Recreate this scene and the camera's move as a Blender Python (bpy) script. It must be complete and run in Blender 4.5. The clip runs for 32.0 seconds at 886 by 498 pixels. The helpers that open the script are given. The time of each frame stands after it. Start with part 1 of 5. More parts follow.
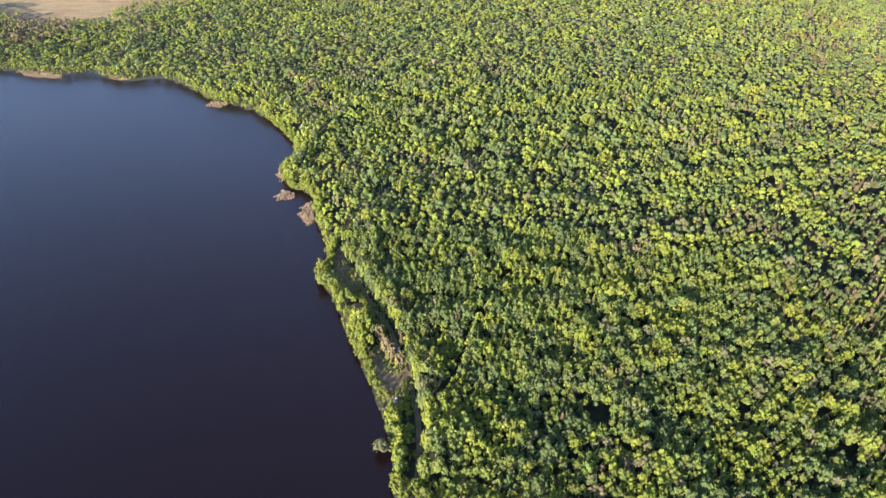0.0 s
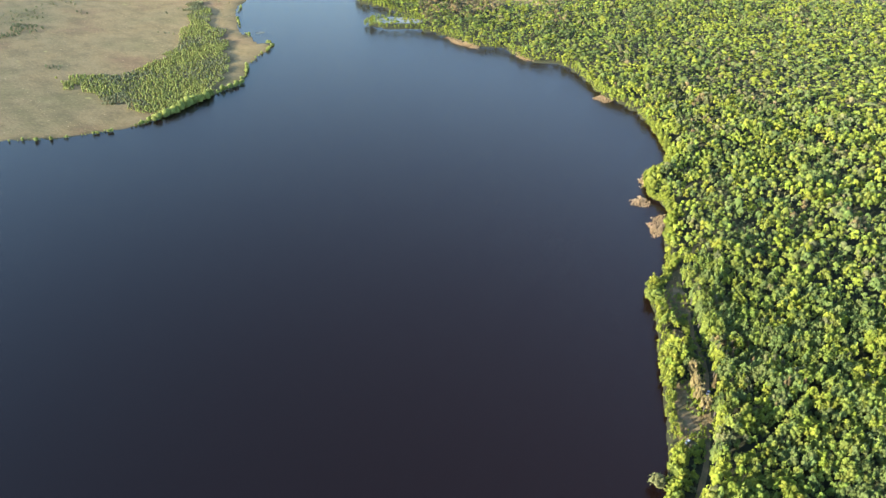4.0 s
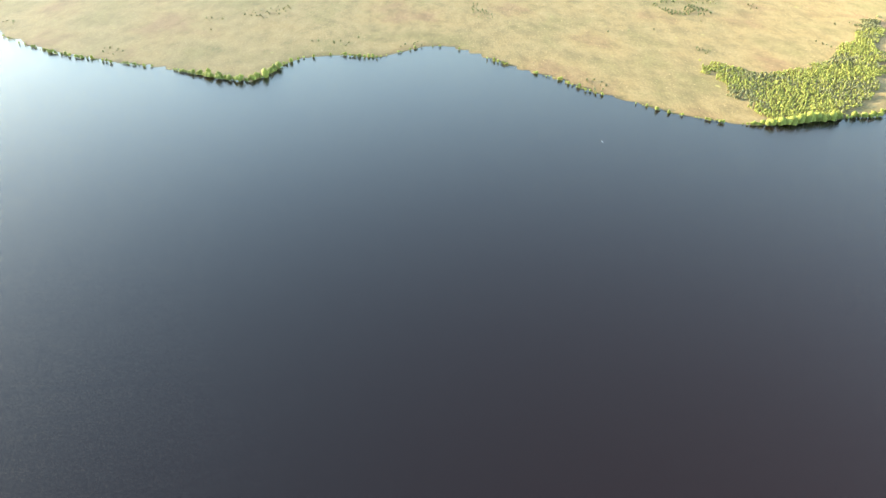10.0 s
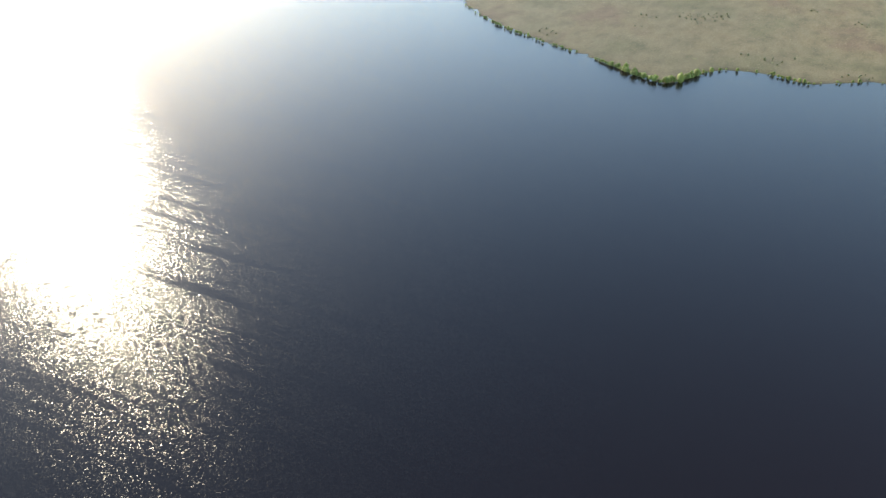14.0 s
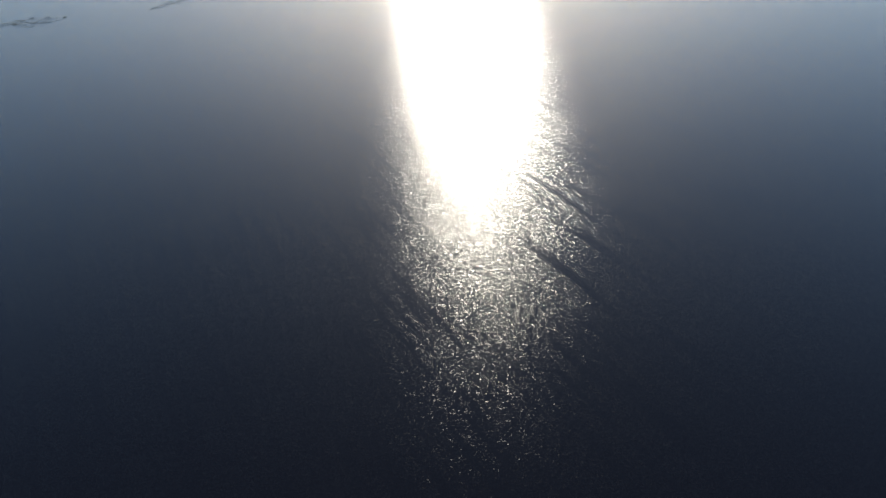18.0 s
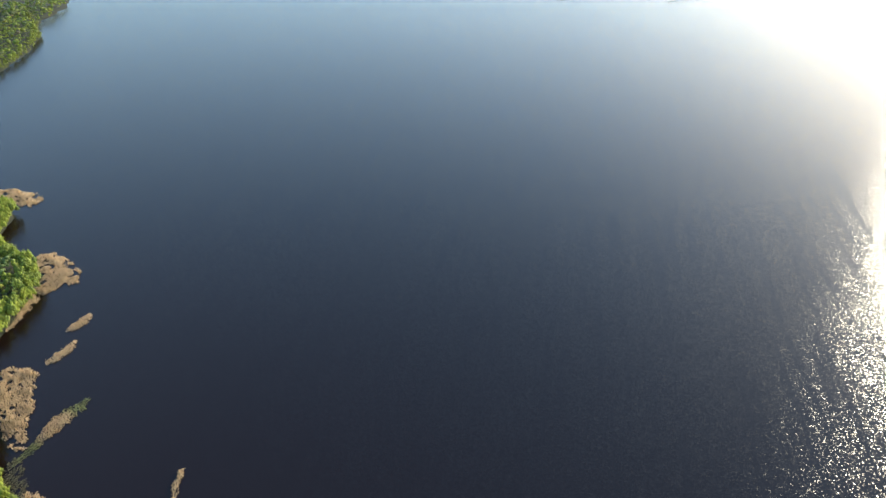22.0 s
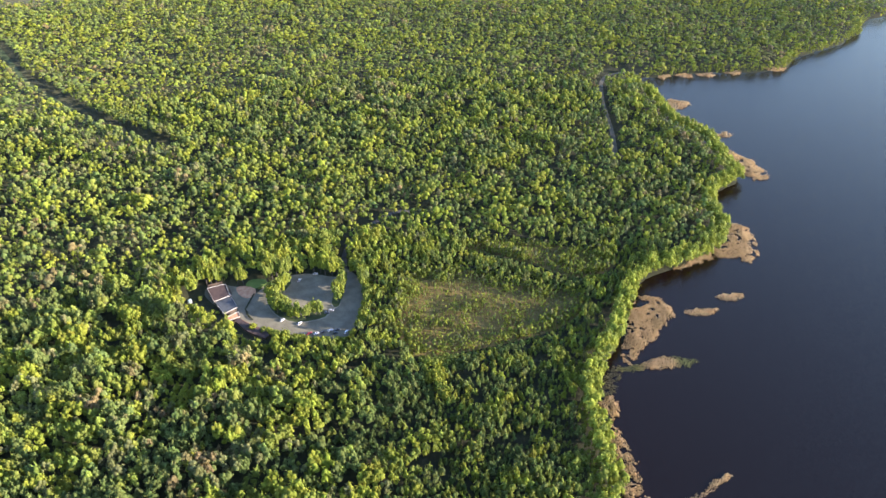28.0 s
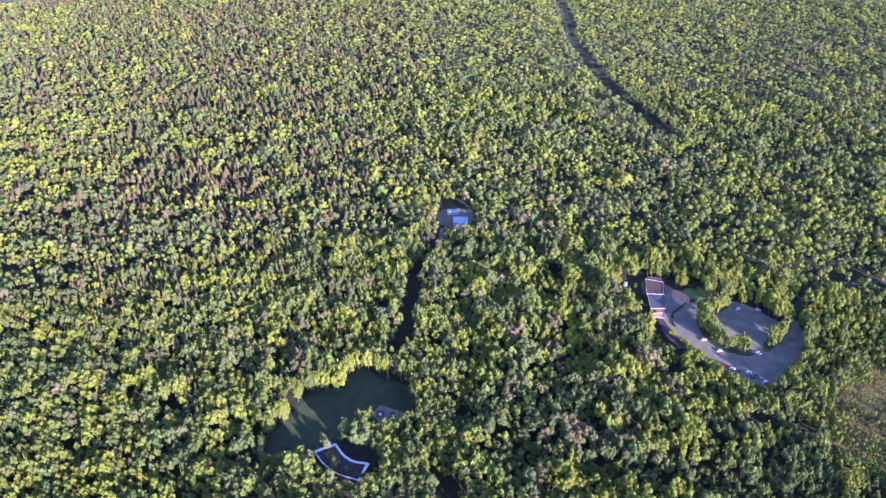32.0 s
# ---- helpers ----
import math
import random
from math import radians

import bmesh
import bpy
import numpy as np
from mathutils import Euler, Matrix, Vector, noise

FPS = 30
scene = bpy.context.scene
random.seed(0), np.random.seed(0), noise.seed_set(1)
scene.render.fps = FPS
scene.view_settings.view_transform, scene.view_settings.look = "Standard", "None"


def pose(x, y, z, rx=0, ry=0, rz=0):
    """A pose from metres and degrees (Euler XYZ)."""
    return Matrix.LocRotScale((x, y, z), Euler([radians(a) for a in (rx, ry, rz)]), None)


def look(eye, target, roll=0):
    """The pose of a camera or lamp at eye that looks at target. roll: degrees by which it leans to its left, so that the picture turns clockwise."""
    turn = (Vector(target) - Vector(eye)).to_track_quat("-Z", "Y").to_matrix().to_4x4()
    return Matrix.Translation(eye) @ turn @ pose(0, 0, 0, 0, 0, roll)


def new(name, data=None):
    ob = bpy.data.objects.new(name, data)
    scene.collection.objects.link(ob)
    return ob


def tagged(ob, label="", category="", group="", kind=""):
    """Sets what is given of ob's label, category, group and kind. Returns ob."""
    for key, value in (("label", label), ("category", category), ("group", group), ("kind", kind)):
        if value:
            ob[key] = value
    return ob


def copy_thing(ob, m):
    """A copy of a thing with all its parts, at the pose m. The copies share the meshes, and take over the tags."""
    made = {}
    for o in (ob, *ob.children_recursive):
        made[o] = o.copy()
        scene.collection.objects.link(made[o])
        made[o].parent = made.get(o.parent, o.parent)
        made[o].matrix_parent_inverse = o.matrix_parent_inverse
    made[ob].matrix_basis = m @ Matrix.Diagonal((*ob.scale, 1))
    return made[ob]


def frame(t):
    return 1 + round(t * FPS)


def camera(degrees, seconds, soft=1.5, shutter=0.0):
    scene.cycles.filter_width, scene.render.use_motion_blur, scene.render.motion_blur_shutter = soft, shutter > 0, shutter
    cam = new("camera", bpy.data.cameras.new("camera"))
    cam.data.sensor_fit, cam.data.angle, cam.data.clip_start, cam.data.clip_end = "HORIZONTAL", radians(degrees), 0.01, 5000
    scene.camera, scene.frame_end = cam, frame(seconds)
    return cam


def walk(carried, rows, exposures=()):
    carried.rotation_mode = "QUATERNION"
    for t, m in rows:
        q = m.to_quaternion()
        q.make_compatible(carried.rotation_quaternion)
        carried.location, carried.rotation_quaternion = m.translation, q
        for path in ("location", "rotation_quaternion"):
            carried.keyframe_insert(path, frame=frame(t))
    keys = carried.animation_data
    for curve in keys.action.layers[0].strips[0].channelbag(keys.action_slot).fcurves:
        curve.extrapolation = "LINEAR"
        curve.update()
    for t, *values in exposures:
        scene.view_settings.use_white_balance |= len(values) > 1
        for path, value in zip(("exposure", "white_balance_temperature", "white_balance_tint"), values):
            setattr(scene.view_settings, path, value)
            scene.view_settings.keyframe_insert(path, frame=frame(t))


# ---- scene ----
EYE = Vector((0, 0, 350))
SUN_AZ, SUN_EL = 149.5, 13.5     # degrees to the left of +y, and above the horizon

cam = camera(64.37, 32.0, soft=1.5)


def aim(yaw, pitch, roll):
    a, b = radians(yaw), radians(pitch)
    return look(EYE, EYE + Vector((-math.sin(a) * math.cos(b), math.cos(a) * math.cos(b), math.sin(b))), roll)


# seconds, degrees to the left of +y, pitch, roll
ROWS = (
    (0.0, 0.7, -32.88, -0.19), (0.5, 4.73, -32.84, -0.18), (1.0, 8.72, -32.82, -0.18), (1.5, 12.69, -32.8, -0.18),
    (2.0, 16.71, -32.77, -0.17), (2.5, 20.71, -32.75, -0.13), (3.0, 24.75, -32.74, -0.04), (3.5, 28.73, -32.73, -0.04),
    (5.5, 44.88, -32.73, -0.0), (6.0, 49.09, -32.74, 0.01), (6.5, 53.22, -32.72, 0.03), (7.0, 57.3, -32.73, 0.03),
    (7.5, 61.38, -32.73, 0.02), (8.0, 65.22, -32.74, -0.01), (8.5, 69.53, -32.74, -0.02), (9.0, 73.86, -32.75, -0.04),
    (9.5, 78.18, -32.76, -0.05), (10.0, 82.46, -32.75, -0.03), (10.5, 86.74, -32.76, -0.01), (11.0, 91.04, -32.77, -0.01),
    (11.5, 95.32, -32.76, -0.04), (12.0, 99.6, -32.77, -0.05), (12.5, 103.86, -32.76, -0.09), (13.0, 107.95, -32.74, -0.13),
    (13.5, 112.1, -32.75, -0.18), (14.0, 116.18, -32.74, -0.21), (14.5, 120.3, -32.72, -0.22), (16.5, 137.74, -32.58, -0.12),
    (17.0, 142.14, -32.59, -0.12), (17.5, 146.55, -32.52, -0.16), (18.0, 151.05, -32.52, -0.16), (18.5, 155.65, -32.57, -0.14),
    (19.0, 160.35, -32.63, -0.12), (19.5, 165.15, -32.64, -0.11), (20.0, 170.05, -32.64, -0.11), (20.5, 175.05, -32.64, -0.1),
    (21.0, 180.15, -32.63, -0.09), (21.5, 185.26, -32.63, -0.09), (22.0, 190.37, -32.6, -0.1), (22.5, 195.5, -32.56, -0.13),
    (23.0, 200.61, -32.55, -0.15), (23.5, 205.66, -32.56, -0.15), (24.0, 210.68, -32.57, -0.1), (24.5, 215.66, -32.58, -0.07),
    (25.0, 220.64, -32.63, -0.03), (25.5, 225.6, -32.66, -0.03), (27.5, 245.53, -32.72, -0.38), (28.0, 250.55, -32.72, -0.39),
    (28.5, 255.59, -32.7, -0.38), (29.0, 260.64, -32.71, -0.35), (29.5, 265.77, -32.67, -0.33), (30.0, 270.94, -32.69, -0.34),
    (30.5, 276.22, -32.69, -0.32), (31.0, 281.55, -32.69, -0.33), (31.5, 286.96, -32.69, -0.31), (32.0, 292.37, -32.71, -0.31),
)
EXPOSURES = ((0.0, 2.25, 5300, 31), (3.0, 2.52, 5550, 20), (6.0, 2.95, 6050, 6), (7.0, 3.36, 6450, 7), (8.0, 3.60, 6900, 9), (10.0, 3.58, 6900, 10), (11.0, 3.36, 6700, 14), (12.0, 3.12, 6320, 13),
             (13.0, 2.94, 6200, 17), (14.5, 2.20, 5900, 15), (16.5, 1.35, 5500, 12), (18.0, 0.92, 5350, 19), (19.0, 0.76, 5600, 9), (20.5, 1.34, 5620, 9), (23.0, 2.80, 5930, 18), (25.5, 2.66, 6050, 20), (28.0, 2.68, 5850, 23),
             (30.0, 2.66, 5020, 41), (32.0, 2.50, 4820, 57))
walk(cam, [(t, aim(a, b, c)) for t, a, b, c in ROWS], EXPOSURES)

# ---- light ----
world = bpy.data.worlds.new("sky")
scene.world = world
world.use_nodes = True
wn, wl = world.node_tree.nodes, world.node_tree.links
sky = wn.new("ShaderNodeTexSky")
sky.sky_type, sky.sun_disc = "NISHITA", False
sky.sun_elevation, sky.sun_rotation = radians(SUN_EL), radians(360 - SUN_AZ)
sky.air_density, sky.dust_density, sky.ozone_density = 1.0, 0.55, 1.3
wn["Background"].inputs["Strength"].default_value = 0.115
wl.new(sky.outputs["Color"], wn["Background"].inputs["Color"])

TO_SUN = Vector((-math.sin(radians(SUN_AZ)) * math.cos(radians(SUN_EL)),
                 math.cos(radians(SUN_AZ)) * math.cos(radians(SUN_EL)), math.sin(radians(SUN_EL))))
sun = new("sun", bpy.data.lights.new("sun", "SUN"))
sun.data.energy, sun.data.angle, sun.data.color = 4.1, radians(0.53), (1.0, 0.845, 0.60)
sun.matrix_world = look(TO_SUN * 1000, (0, 0, 0))


# ---- materials ----
def mix_rgb(nt, kind, fac, a, b):
    n = nt.nodes.new("ShaderNodeMix")
    n.data_type, n.blend_type = "RGBA", kind
    for key, v in ((0, fac), (6, a), (7, b)):
        if isinstance(v, bpy.types.NodeSocket):
            nt.links.new(v, n.inputs[key])
        else:
            n.inputs[key].default_value = (*v, 1) if isinstance(v, tuple) else v
    return n.outputs[2]


def noise_tex(nt, scale, detail=4.0, rough=0.6, stretch=None, turn=0.0):
    co = nt.nodes.new("ShaderNodeNewGeometry").outputs["Position"]
    if stretch:
        m = nt.nodes.new("ShaderNodeMapping")
        m.inputs["Scale"].default_value = stretch
        m.inputs["Rotation"].default_value = (0, 0, radians(turn))
        nt.links.new(co, m.inputs["Vector"])
        co = m.outputs["Vector"]
    n = nt.nodes.new("ShaderNodeTexNoise")
    n.inputs["Scale"].default_value, n.inputs["Detail"].default_value = scale, detail
    n.inputs["Roughness"].default_value = rough
    nt.links.new(co, n.inputs["Vector"])
    return n.outputs["Fac"]


def ramp(nt, fac, *stops):
    n = nt.nodes.new("ShaderNodeValToRGB")
    el = n.color_ramp.elements
    while len(el) < len(stops):
        el.new(0.5)
    for e, (p, c) in zip(el, stops):
        e.position, e.color = p, ((*c, 1) if isinstance(c, tuple) else (c, c, c, 1))
    nt.links.new(fac, n.inputs["Fac"])
    return n.outputs["Color"]


def bump(nt, height, strength, distance):
    n = nt.nodes.new("ShaderNodeBump")
    n.inputs["Strength"].default_value, n.inputs["Distance"].default_value = strength, distance
    nt.links.new(height, n.inputs["Height"])
    return n.outputs["Normal"]


def surface(name, rough=0.8, metal=0.0, spec=0.3):
    m = bpy.data.materials.new(name)
    m.use_nodes = True
    b = m.node_tree.nodes["Principled BSDF"]
    b.inputs["Roughness"].default_value, b.inputs["Metallic"].default_value = rough, metal
    b.inputs["Specular IOR Level"].default_value = spec
    b.inputs["Diffuse Roughness"].default_value = 1.0 if rough > 0.5 else 0.0
    return m, m.node_tree, b


def worn(name, colour, other, scale=0.8, rough=0.8, metal=0.0, spec=0.3, fine=8.0, relief=0.02):
    """A surface that wanders between two colours at two scales, with a fine relief."""
    m, nt, b = surface(name, rough, metal, spec)
    big = ramp(nt, noise_tex(nt, scale), (0.35, colour), (0.68, other))
    small = ramp(nt, noise_tex(nt, fine, 3), (0.3, 0.82), (0.7, 1.12))
    nt.links.new(mix_rgb(nt, "MULTIPLY", 1.0, big, small), b.inputs["Base Color"])
    nt.links.new(bump(nt, noise_tex(nt, fine, 3), 0.5, relief), b.inputs["Normal"])
    return m


def leafy(name, through_light=0.25):
    """Foliage: each tree brings its own tint, broken up by leaves and twigs."""
    m, nt, b = surface(name, 0.65, 0, 0.10)
    tint = nt.nodes.new("ShaderNodeAttribute")
    tint.attribute_name = "tint"
    leaves = ramp(nt, noise_tex(nt, 1.9, 3, 0.75), (0.30, 0.78), (0.72, 1.22))
    col = mix_rgb(nt, "MULTIPLY", 1.0, tint.outputs["Color"], leaves)
    nt.links.new(col, b.inputs["Base Color"])
    nt.links.new(bump(nt, noise_tex(nt, 2.0, 3, 0.75), 0.8, 0.5), b.inputs["Normal"])
    tr, mx = nt.nodes.new("ShaderNodeBsdfTranslucent"), nt.nodes.new("ShaderNodeMixShader")
    nt.links.new(col, tr.inputs["Color"])
    mx.inputs[0].default_value = through_light
    nt.links.new(b.outputs[0], mx.inputs[1])
    nt.links.new(tr.outputs[0], mx.inputs[2])
    nt.links.new(mx.outputs[0], nt.nodes["Material Output"].inputs["Surface"])
    return m


LEAF = leafy("foliage", 0.38)
NEEDLE = leafy("needles", 0.25)
REED = leafy("dry_reed", 0.45)
BARK = worn("bark", (0.055, 0.046, 0.036), (0.10, 0.088, 0.072), 1.5, 0.9)
ASPHALT = worn("asphalt", (0.100, 0.094, 0.066), (0.158, 0.146, 0.104), 0.12, 0.85, 0, 0.3, 3.0, 0.01)
# asphalt copy with the exit road's tree shade put into its colour
SHADED_ASPHALT = worn("shaded_asphalt", (0.050, 0.047, 0.042), (0.080, 0.073, 0.064), 0.12, 0.85, 0, 0.3, 3.0, 0.01)
OLD_ROAD = worn("worn_road", (0.070, 0.066, 0.050), (0.125, 0.115, 0.085), 0.06, 0.85, 0, 0.3, 2.0, 0.01)
GRAVEL = worn("gravel", (0.17, 0.135, 0.095), (0.25, 0.20, 0.145), 0.3, 0.95, 0, 0.2, 2.0, 0.02)
# grass green deepened for the shade that the lawn lies in
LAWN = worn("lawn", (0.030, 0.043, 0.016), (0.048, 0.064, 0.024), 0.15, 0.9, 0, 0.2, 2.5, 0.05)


FACET, RARE, WIDE = 0.195, 0.06, 0.07       # slopes of the ripples, and the share of the widest-scattering ones


def make_water():
    """Peat-dark water: a smooth sheet of fine ripples and, over it, single facets that flash in the sun."""
    m, nt, b = surface("lake_water", 0.6, 0, 0.0)
    b.inputs["Base Color"].default_value = (0.0062, 0.0027, 0.0022, 1)
    geo = nt.nodes.new("ShaderNodeNewGeometry")

    def vec(op, p, q):
        n = nt.nodes.new("ShaderNodeVectorMath")
        n.operation = op
        for k, v in enumerate((p, q)):
            if isinstance(v, bpy.types.NodeSocket):
                nt.links.new(v, n.inputs[k])
            elif isinstance(v, float):
                n.inputs["Scale"].default_value = v
            else:
                n.inputs[k].default_value = v
        return n.outputs[0]

    def facets(size, slope, power):
        """Cells that tilt each its own way; a high odd power leaves most of them flat and a few steep."""
        cell = nt.nodes.new("ShaderNodeTexVoronoi")
        cell.inputs["Scale"].default_value = 1 / size
        nt.links.new(geo.outputs["Position"], cell.inputs["Vector"])
        flat = vec("SUBTRACT", vec("MULTIPLY", cell.outputs["Color"], (2, 2, 0)), (1, 1, 0))
        way = flat
        for _ in range(power - 1):
            way = vec("MULTIPLY", way, flat)
        return vec("SCALE", way, slope)

    tilt = vec("ADD", facets(0.56, FACET, 1), facets(0.30, 0.05, 1))
    tilt = vec("ADD", tilt, facets(0.55, RARE, 5))
    # calm slicks, long and thin, drawn out by the wind
    lanes = ramp(nt, noise_tex(nt, 0.11, 2, 0.5, (1.0, 0.055, 1.0), 0), (0.36, 0.66), (0.47, 1.0))
    tilt = vec("MULTIPLY", vec("MULTIPLY", tilt, lanes), (0.56, 1.0, 0.0))     # steeper along the wind
    facing = vec("NORMALIZE", vec("ADD", tilt, geo.outputs["Normal"]), (0, 0, 0))
    fine, flash, wide = (nt.nodes.new("ShaderNodeBsdfGlossy") for _ in range(3))
    fine.distribution, flash.distribution, wide.distribution = "BECKMANN", "BECKMANN", "GGX"
    calm = ramp(nt, noise_tex(nt, 0.02, 3, 0.5, (1.0, 4.0, 1.0), 58), (0.38, 0.203), (0.66, 0.222))
    nt.links.new(calm, fine.inputs["Roughness"])
    fine.inputs["Color"].default_value = (0.68, 0.69, 0.64, 1)
    for n in (flash, wide):
        n.inputs["Color"].default_value = (0.99, 1.0, 0.90, 1)
    flash.inputs["Roughness"].default_value = 0.242
    wide.inputs["Roughness"].default_value = 0.50
    nt.links.new(facing, flash.inputs["Normal"])

    def mixed(fac, p, q):
        n = nt.nodes.new("ShaderNodeMixShader")
        if isinstance(fac, float):
            n.inputs[0].default_value = fac
        else:
            nt.links.new(fac, n.inputs[0])
        nt.links.new(p, n.inputs[1])
        nt.links.new(q, n.inputs[2])
        return n.outputs[0]

    fres = nt.nodes.new("ShaderNodeFresnel")
    fres.inputs["IOR"].default_value = 1.33
    gloss = mixed(0.45, mixed(WIDE, fine.outputs[0], wide.outputs[0]), flash.outputs[0])
    nt.links.new(mixed(fres.outputs[0], b.outputs[0], gloss), nt.nodes["Material Output"].inputs["Surface"])
    return m


def make_ground():
    """Woodland floor, with dry sedge on the open bog and pale mud at the water's edge."""
    m, nt, b = surface("woodland_floor", 0.95, 0, 0.15)
    kind = nt.nodes.new("ShaderNodeAttribute")
    kind.attribute_name = "open"
    woods = ramp(nt, noise_tex(nt, 0.25, 4), (0.35, (0.022, 0.024, 0.013)), (0.65, (0.040, 0.042, 0.020)))
    sedge = ramp(nt, noise_tex(nt, 0.02, 5, 0.65, (1, 1.8, 1), 20), (0.30, (0.105, 0.088, 0.040)), (0.50, (0.158, 0.123, 0.058)), (0.70, (0.184, 0.144, 0.071)))
    wet = ramp(nt, noise_tex(nt, 0.0045, 4, 0.6, (1, 1.5, 1), 40), (0.36, (0.80, 0.87, 0.76)), (0.47, (1.0, 1.0, 0.96)), (0.55, (1.03, 1.0, 0.92)), (0.66, (0.90, 0.78, 0.80)))
    sedge = mix_rgb(nt, "MULTIPLY", 1.0, sedge, wet)
    moss = ramp(nt, noise_tex(nt, 0.028, 3, 0.55, (1, 2.2, 1), 65), (0.70, 0.0), (0.76, 0.7))
    sedge = mix_rgb(nt, "MIX", moss, sedge, (0.235, 0.225, 0.075))
    tufts = ramp(nt, noise_tex(nt, 0.16, 4, 0.7, (1, 2.4, 1), 30), (0.34, 0.78), (0.60, 1.08))
    sedge = mix_rgb(nt, "MULTIPLY", 1.0, sedge, tufts)
    nt.links.new(mix_rgb(nt, "MIX", kind.outputs["Fac"], woods, sedge), b.inputs["Base Color"])
    nt.links.new(bump(nt, noise_tex(nt, 0.4, 4, 0.7), 0.7, 0.5), b.inputs["Normal"])
    return m


WATER, GROUND = make_water(), make_ground()

# ---- plan, in metres ----
SHORE_NE = [(-961, 1163), (-881, 1130), (-814, 1113), (-759, 1100), (-800, 1087), (-825, 1052), (-816, 1011), (-769, 1016), (-726, 1039), (-662, 1032), (-582, 1009), (-538, 1022), (-483, 989), (-428, 1001), (-420, 996), (-376, 963), (-319, 905), (-281, 888), (-238, 849), (-207, 805), (-183, 760), (-178, 725), (-187, 704), (-180, 679), (-167, 657), (-148, 645), (-138, 621), (-129, 587), (-119, 561), (-110, 519), (-116, 497), (-104, 476), (-89, 446), (-76, 414), (-64, 383), (-51, 352), (-41, 323), (-36, 296), (-32, 270)]
BOG = [(-1110, 991), (-1048, 924), (-984, 874), (-916, 841), (-876, 839), (-833, 741), (-780, 677), (-780, 639), (-775, 582), (-770, 524), (-781, 472), (-808, 436), (-832, 404), (-875, 371), (-914, 332), (-984, 290), (-1027, 249), (-1121, 188), (-1155, 147), (-1147, 100), (-1110, 43), (-1132, -25), (-1122, -75), (-1099, -99), (-1044, -128), (-1025, -150), (-1043, -196), (-1066, -228), (-1051, -206), (-1093, -271), (-1126, -338), (-1151, -391), (-1208, -481), (-1269, -551), (-1360, -633)]
SHORE_SW = [(967, -1160), (910, -1087), (869, -991), (846, -897), (809, -835), (812, -786), (829, -728), (842, -671), (845, -631), (844, -600), (788, -584), (738, -569), (693, -556), (652, -562), (617, -559), (581, -546), (549, -534), (527, -524), (523, -506), (515, -484), (502, -468), (478, -454), (451, -444), (434, -428), (422, -408), (415, -378), (413, -354), (407, -327), (397, -312), (370, -286), (349, -266), (331, -247), (311, -225), (299, -217), (284, -211), (257, -200), (245, -198), (227, -189), (215, -182)]
REED_1 = [(461, -458), (443, -468), (411, -451), (398, -430), (415, -410), (409, -361), (417, -365), (427, -413), (438, -432)]
REED_2 = [(388, -310), (385, -320), (360, -326), (348, -306), (337, -291), (333, -278), (316, -258), (328, -255), (369, -286)]
REED_3 = [(366, -368), (368, -379), (361, -393), (356, -385), (357, -374)]
REED_4 = [(358, -328), (360, -342), (353, -362), (347, -352), (350, -338)]
REED_5 = [(318, -241), (319, -262), (319, -285), (307, -306), (303, -297), (308, -267), (314, -248)]
REED_6 = [(298, -224), (292, -230), (274, -222), (277, -215), (288, -215)]
REED_7 = [(273, -208), (271, -216), (251, -214), (230, -208), (213, -205), (209, -217), (207, -230), (213, -247), (211, -262), (204, -241), (200, -222), (201, -202), (209, -190), (234, -192), (253, -203)]
REED_8 = [(608, -564), (566, -572), (530, -564), (527, -541), (566, -548)]
REED_9 = [(840, -598), (832, -604), (812, -605), (803, -595), (819, -591)]
REED_10 = [(763, -597), (756, -608), (741, -618), (730, -601), (726, -583), (738, -581)]
REED_11 = [(725, -579), (709, -579), (692, -580), (676, -586), (670, -571), (684, -565), (706, -570)]
REED_12 = [(642, -582), (646, -596), (637, -600), (628, -589), (634, -580)]
REED_N1 = [(-656, 1036), (-591, 1023), (-575, 1003), (-606, 1001), (-640, 1018)]
REED_N2 = [(-526, 1026), (-488, 1011), (-468, 996), (-490, 994)]
REED_N3 = [(-328, 896), (-321, 911), (-301, 900), (-310, 884)]
REED_N4 = [(-191, 692), (-187, 706), (-178, 687), (-182, 674)]
REED_N5 = [(-181, 638), (-174, 653), (-162, 645), (-164, 632)]
REED_N6 = [(-151, 604), (-148, 624), (-140, 631), (-131, 590), (-138, 584)]
REED_D0 = [(848, -635), (852, -651), (844, -656), (835, -644), (836, -637)]
REED_D1 = [(848, -663), (848, -682), (836, -691), (827, -678), (832, -668)]
REED_D2 = [(836, -697), (837, -716), (827, -724), (818, -710), (821, -701)]
REED_D3 = [(836, -737), (835, -759), (821, -769), (812, -755), (818, -743)]
REED_D4 = [(825, -805), (824, -828), (810, -839), (800, -823), (808, -811)]
LOT_OUTER = [(501, -10), (515, -25), (516, -55), (502, -79), (511, -90), (487, -98), (462, -94), (432, -80), (418, -68), (427, -47), (444, -20), (466, 4), (492, 21), (514, 30), (526, 23), (516, 3)]
ISLAND_E = [(479, -72), (501, -84), (491, -86), (460, -72), (464, -67)]
ROAD_EXIT = [(489, -91), (518, -88), (548, -100), (572, -122), (592, -153), (593, -171), (571, -188)]
FIELD_A = [(433, -110), (468, -125), (485, -148), (472, -191), (443, -216), (406, -271), (381, -247), (371, -212), (372, -152), (381, -110)]
FIELD_B = [(507, -199), (515, -219), (498, -251), (453, -323), (428, -303), (431, -269), (462, -246)]
DITCH = [(506, -134), (491, -182), (476, -208), (444, -237), (409, -273)]
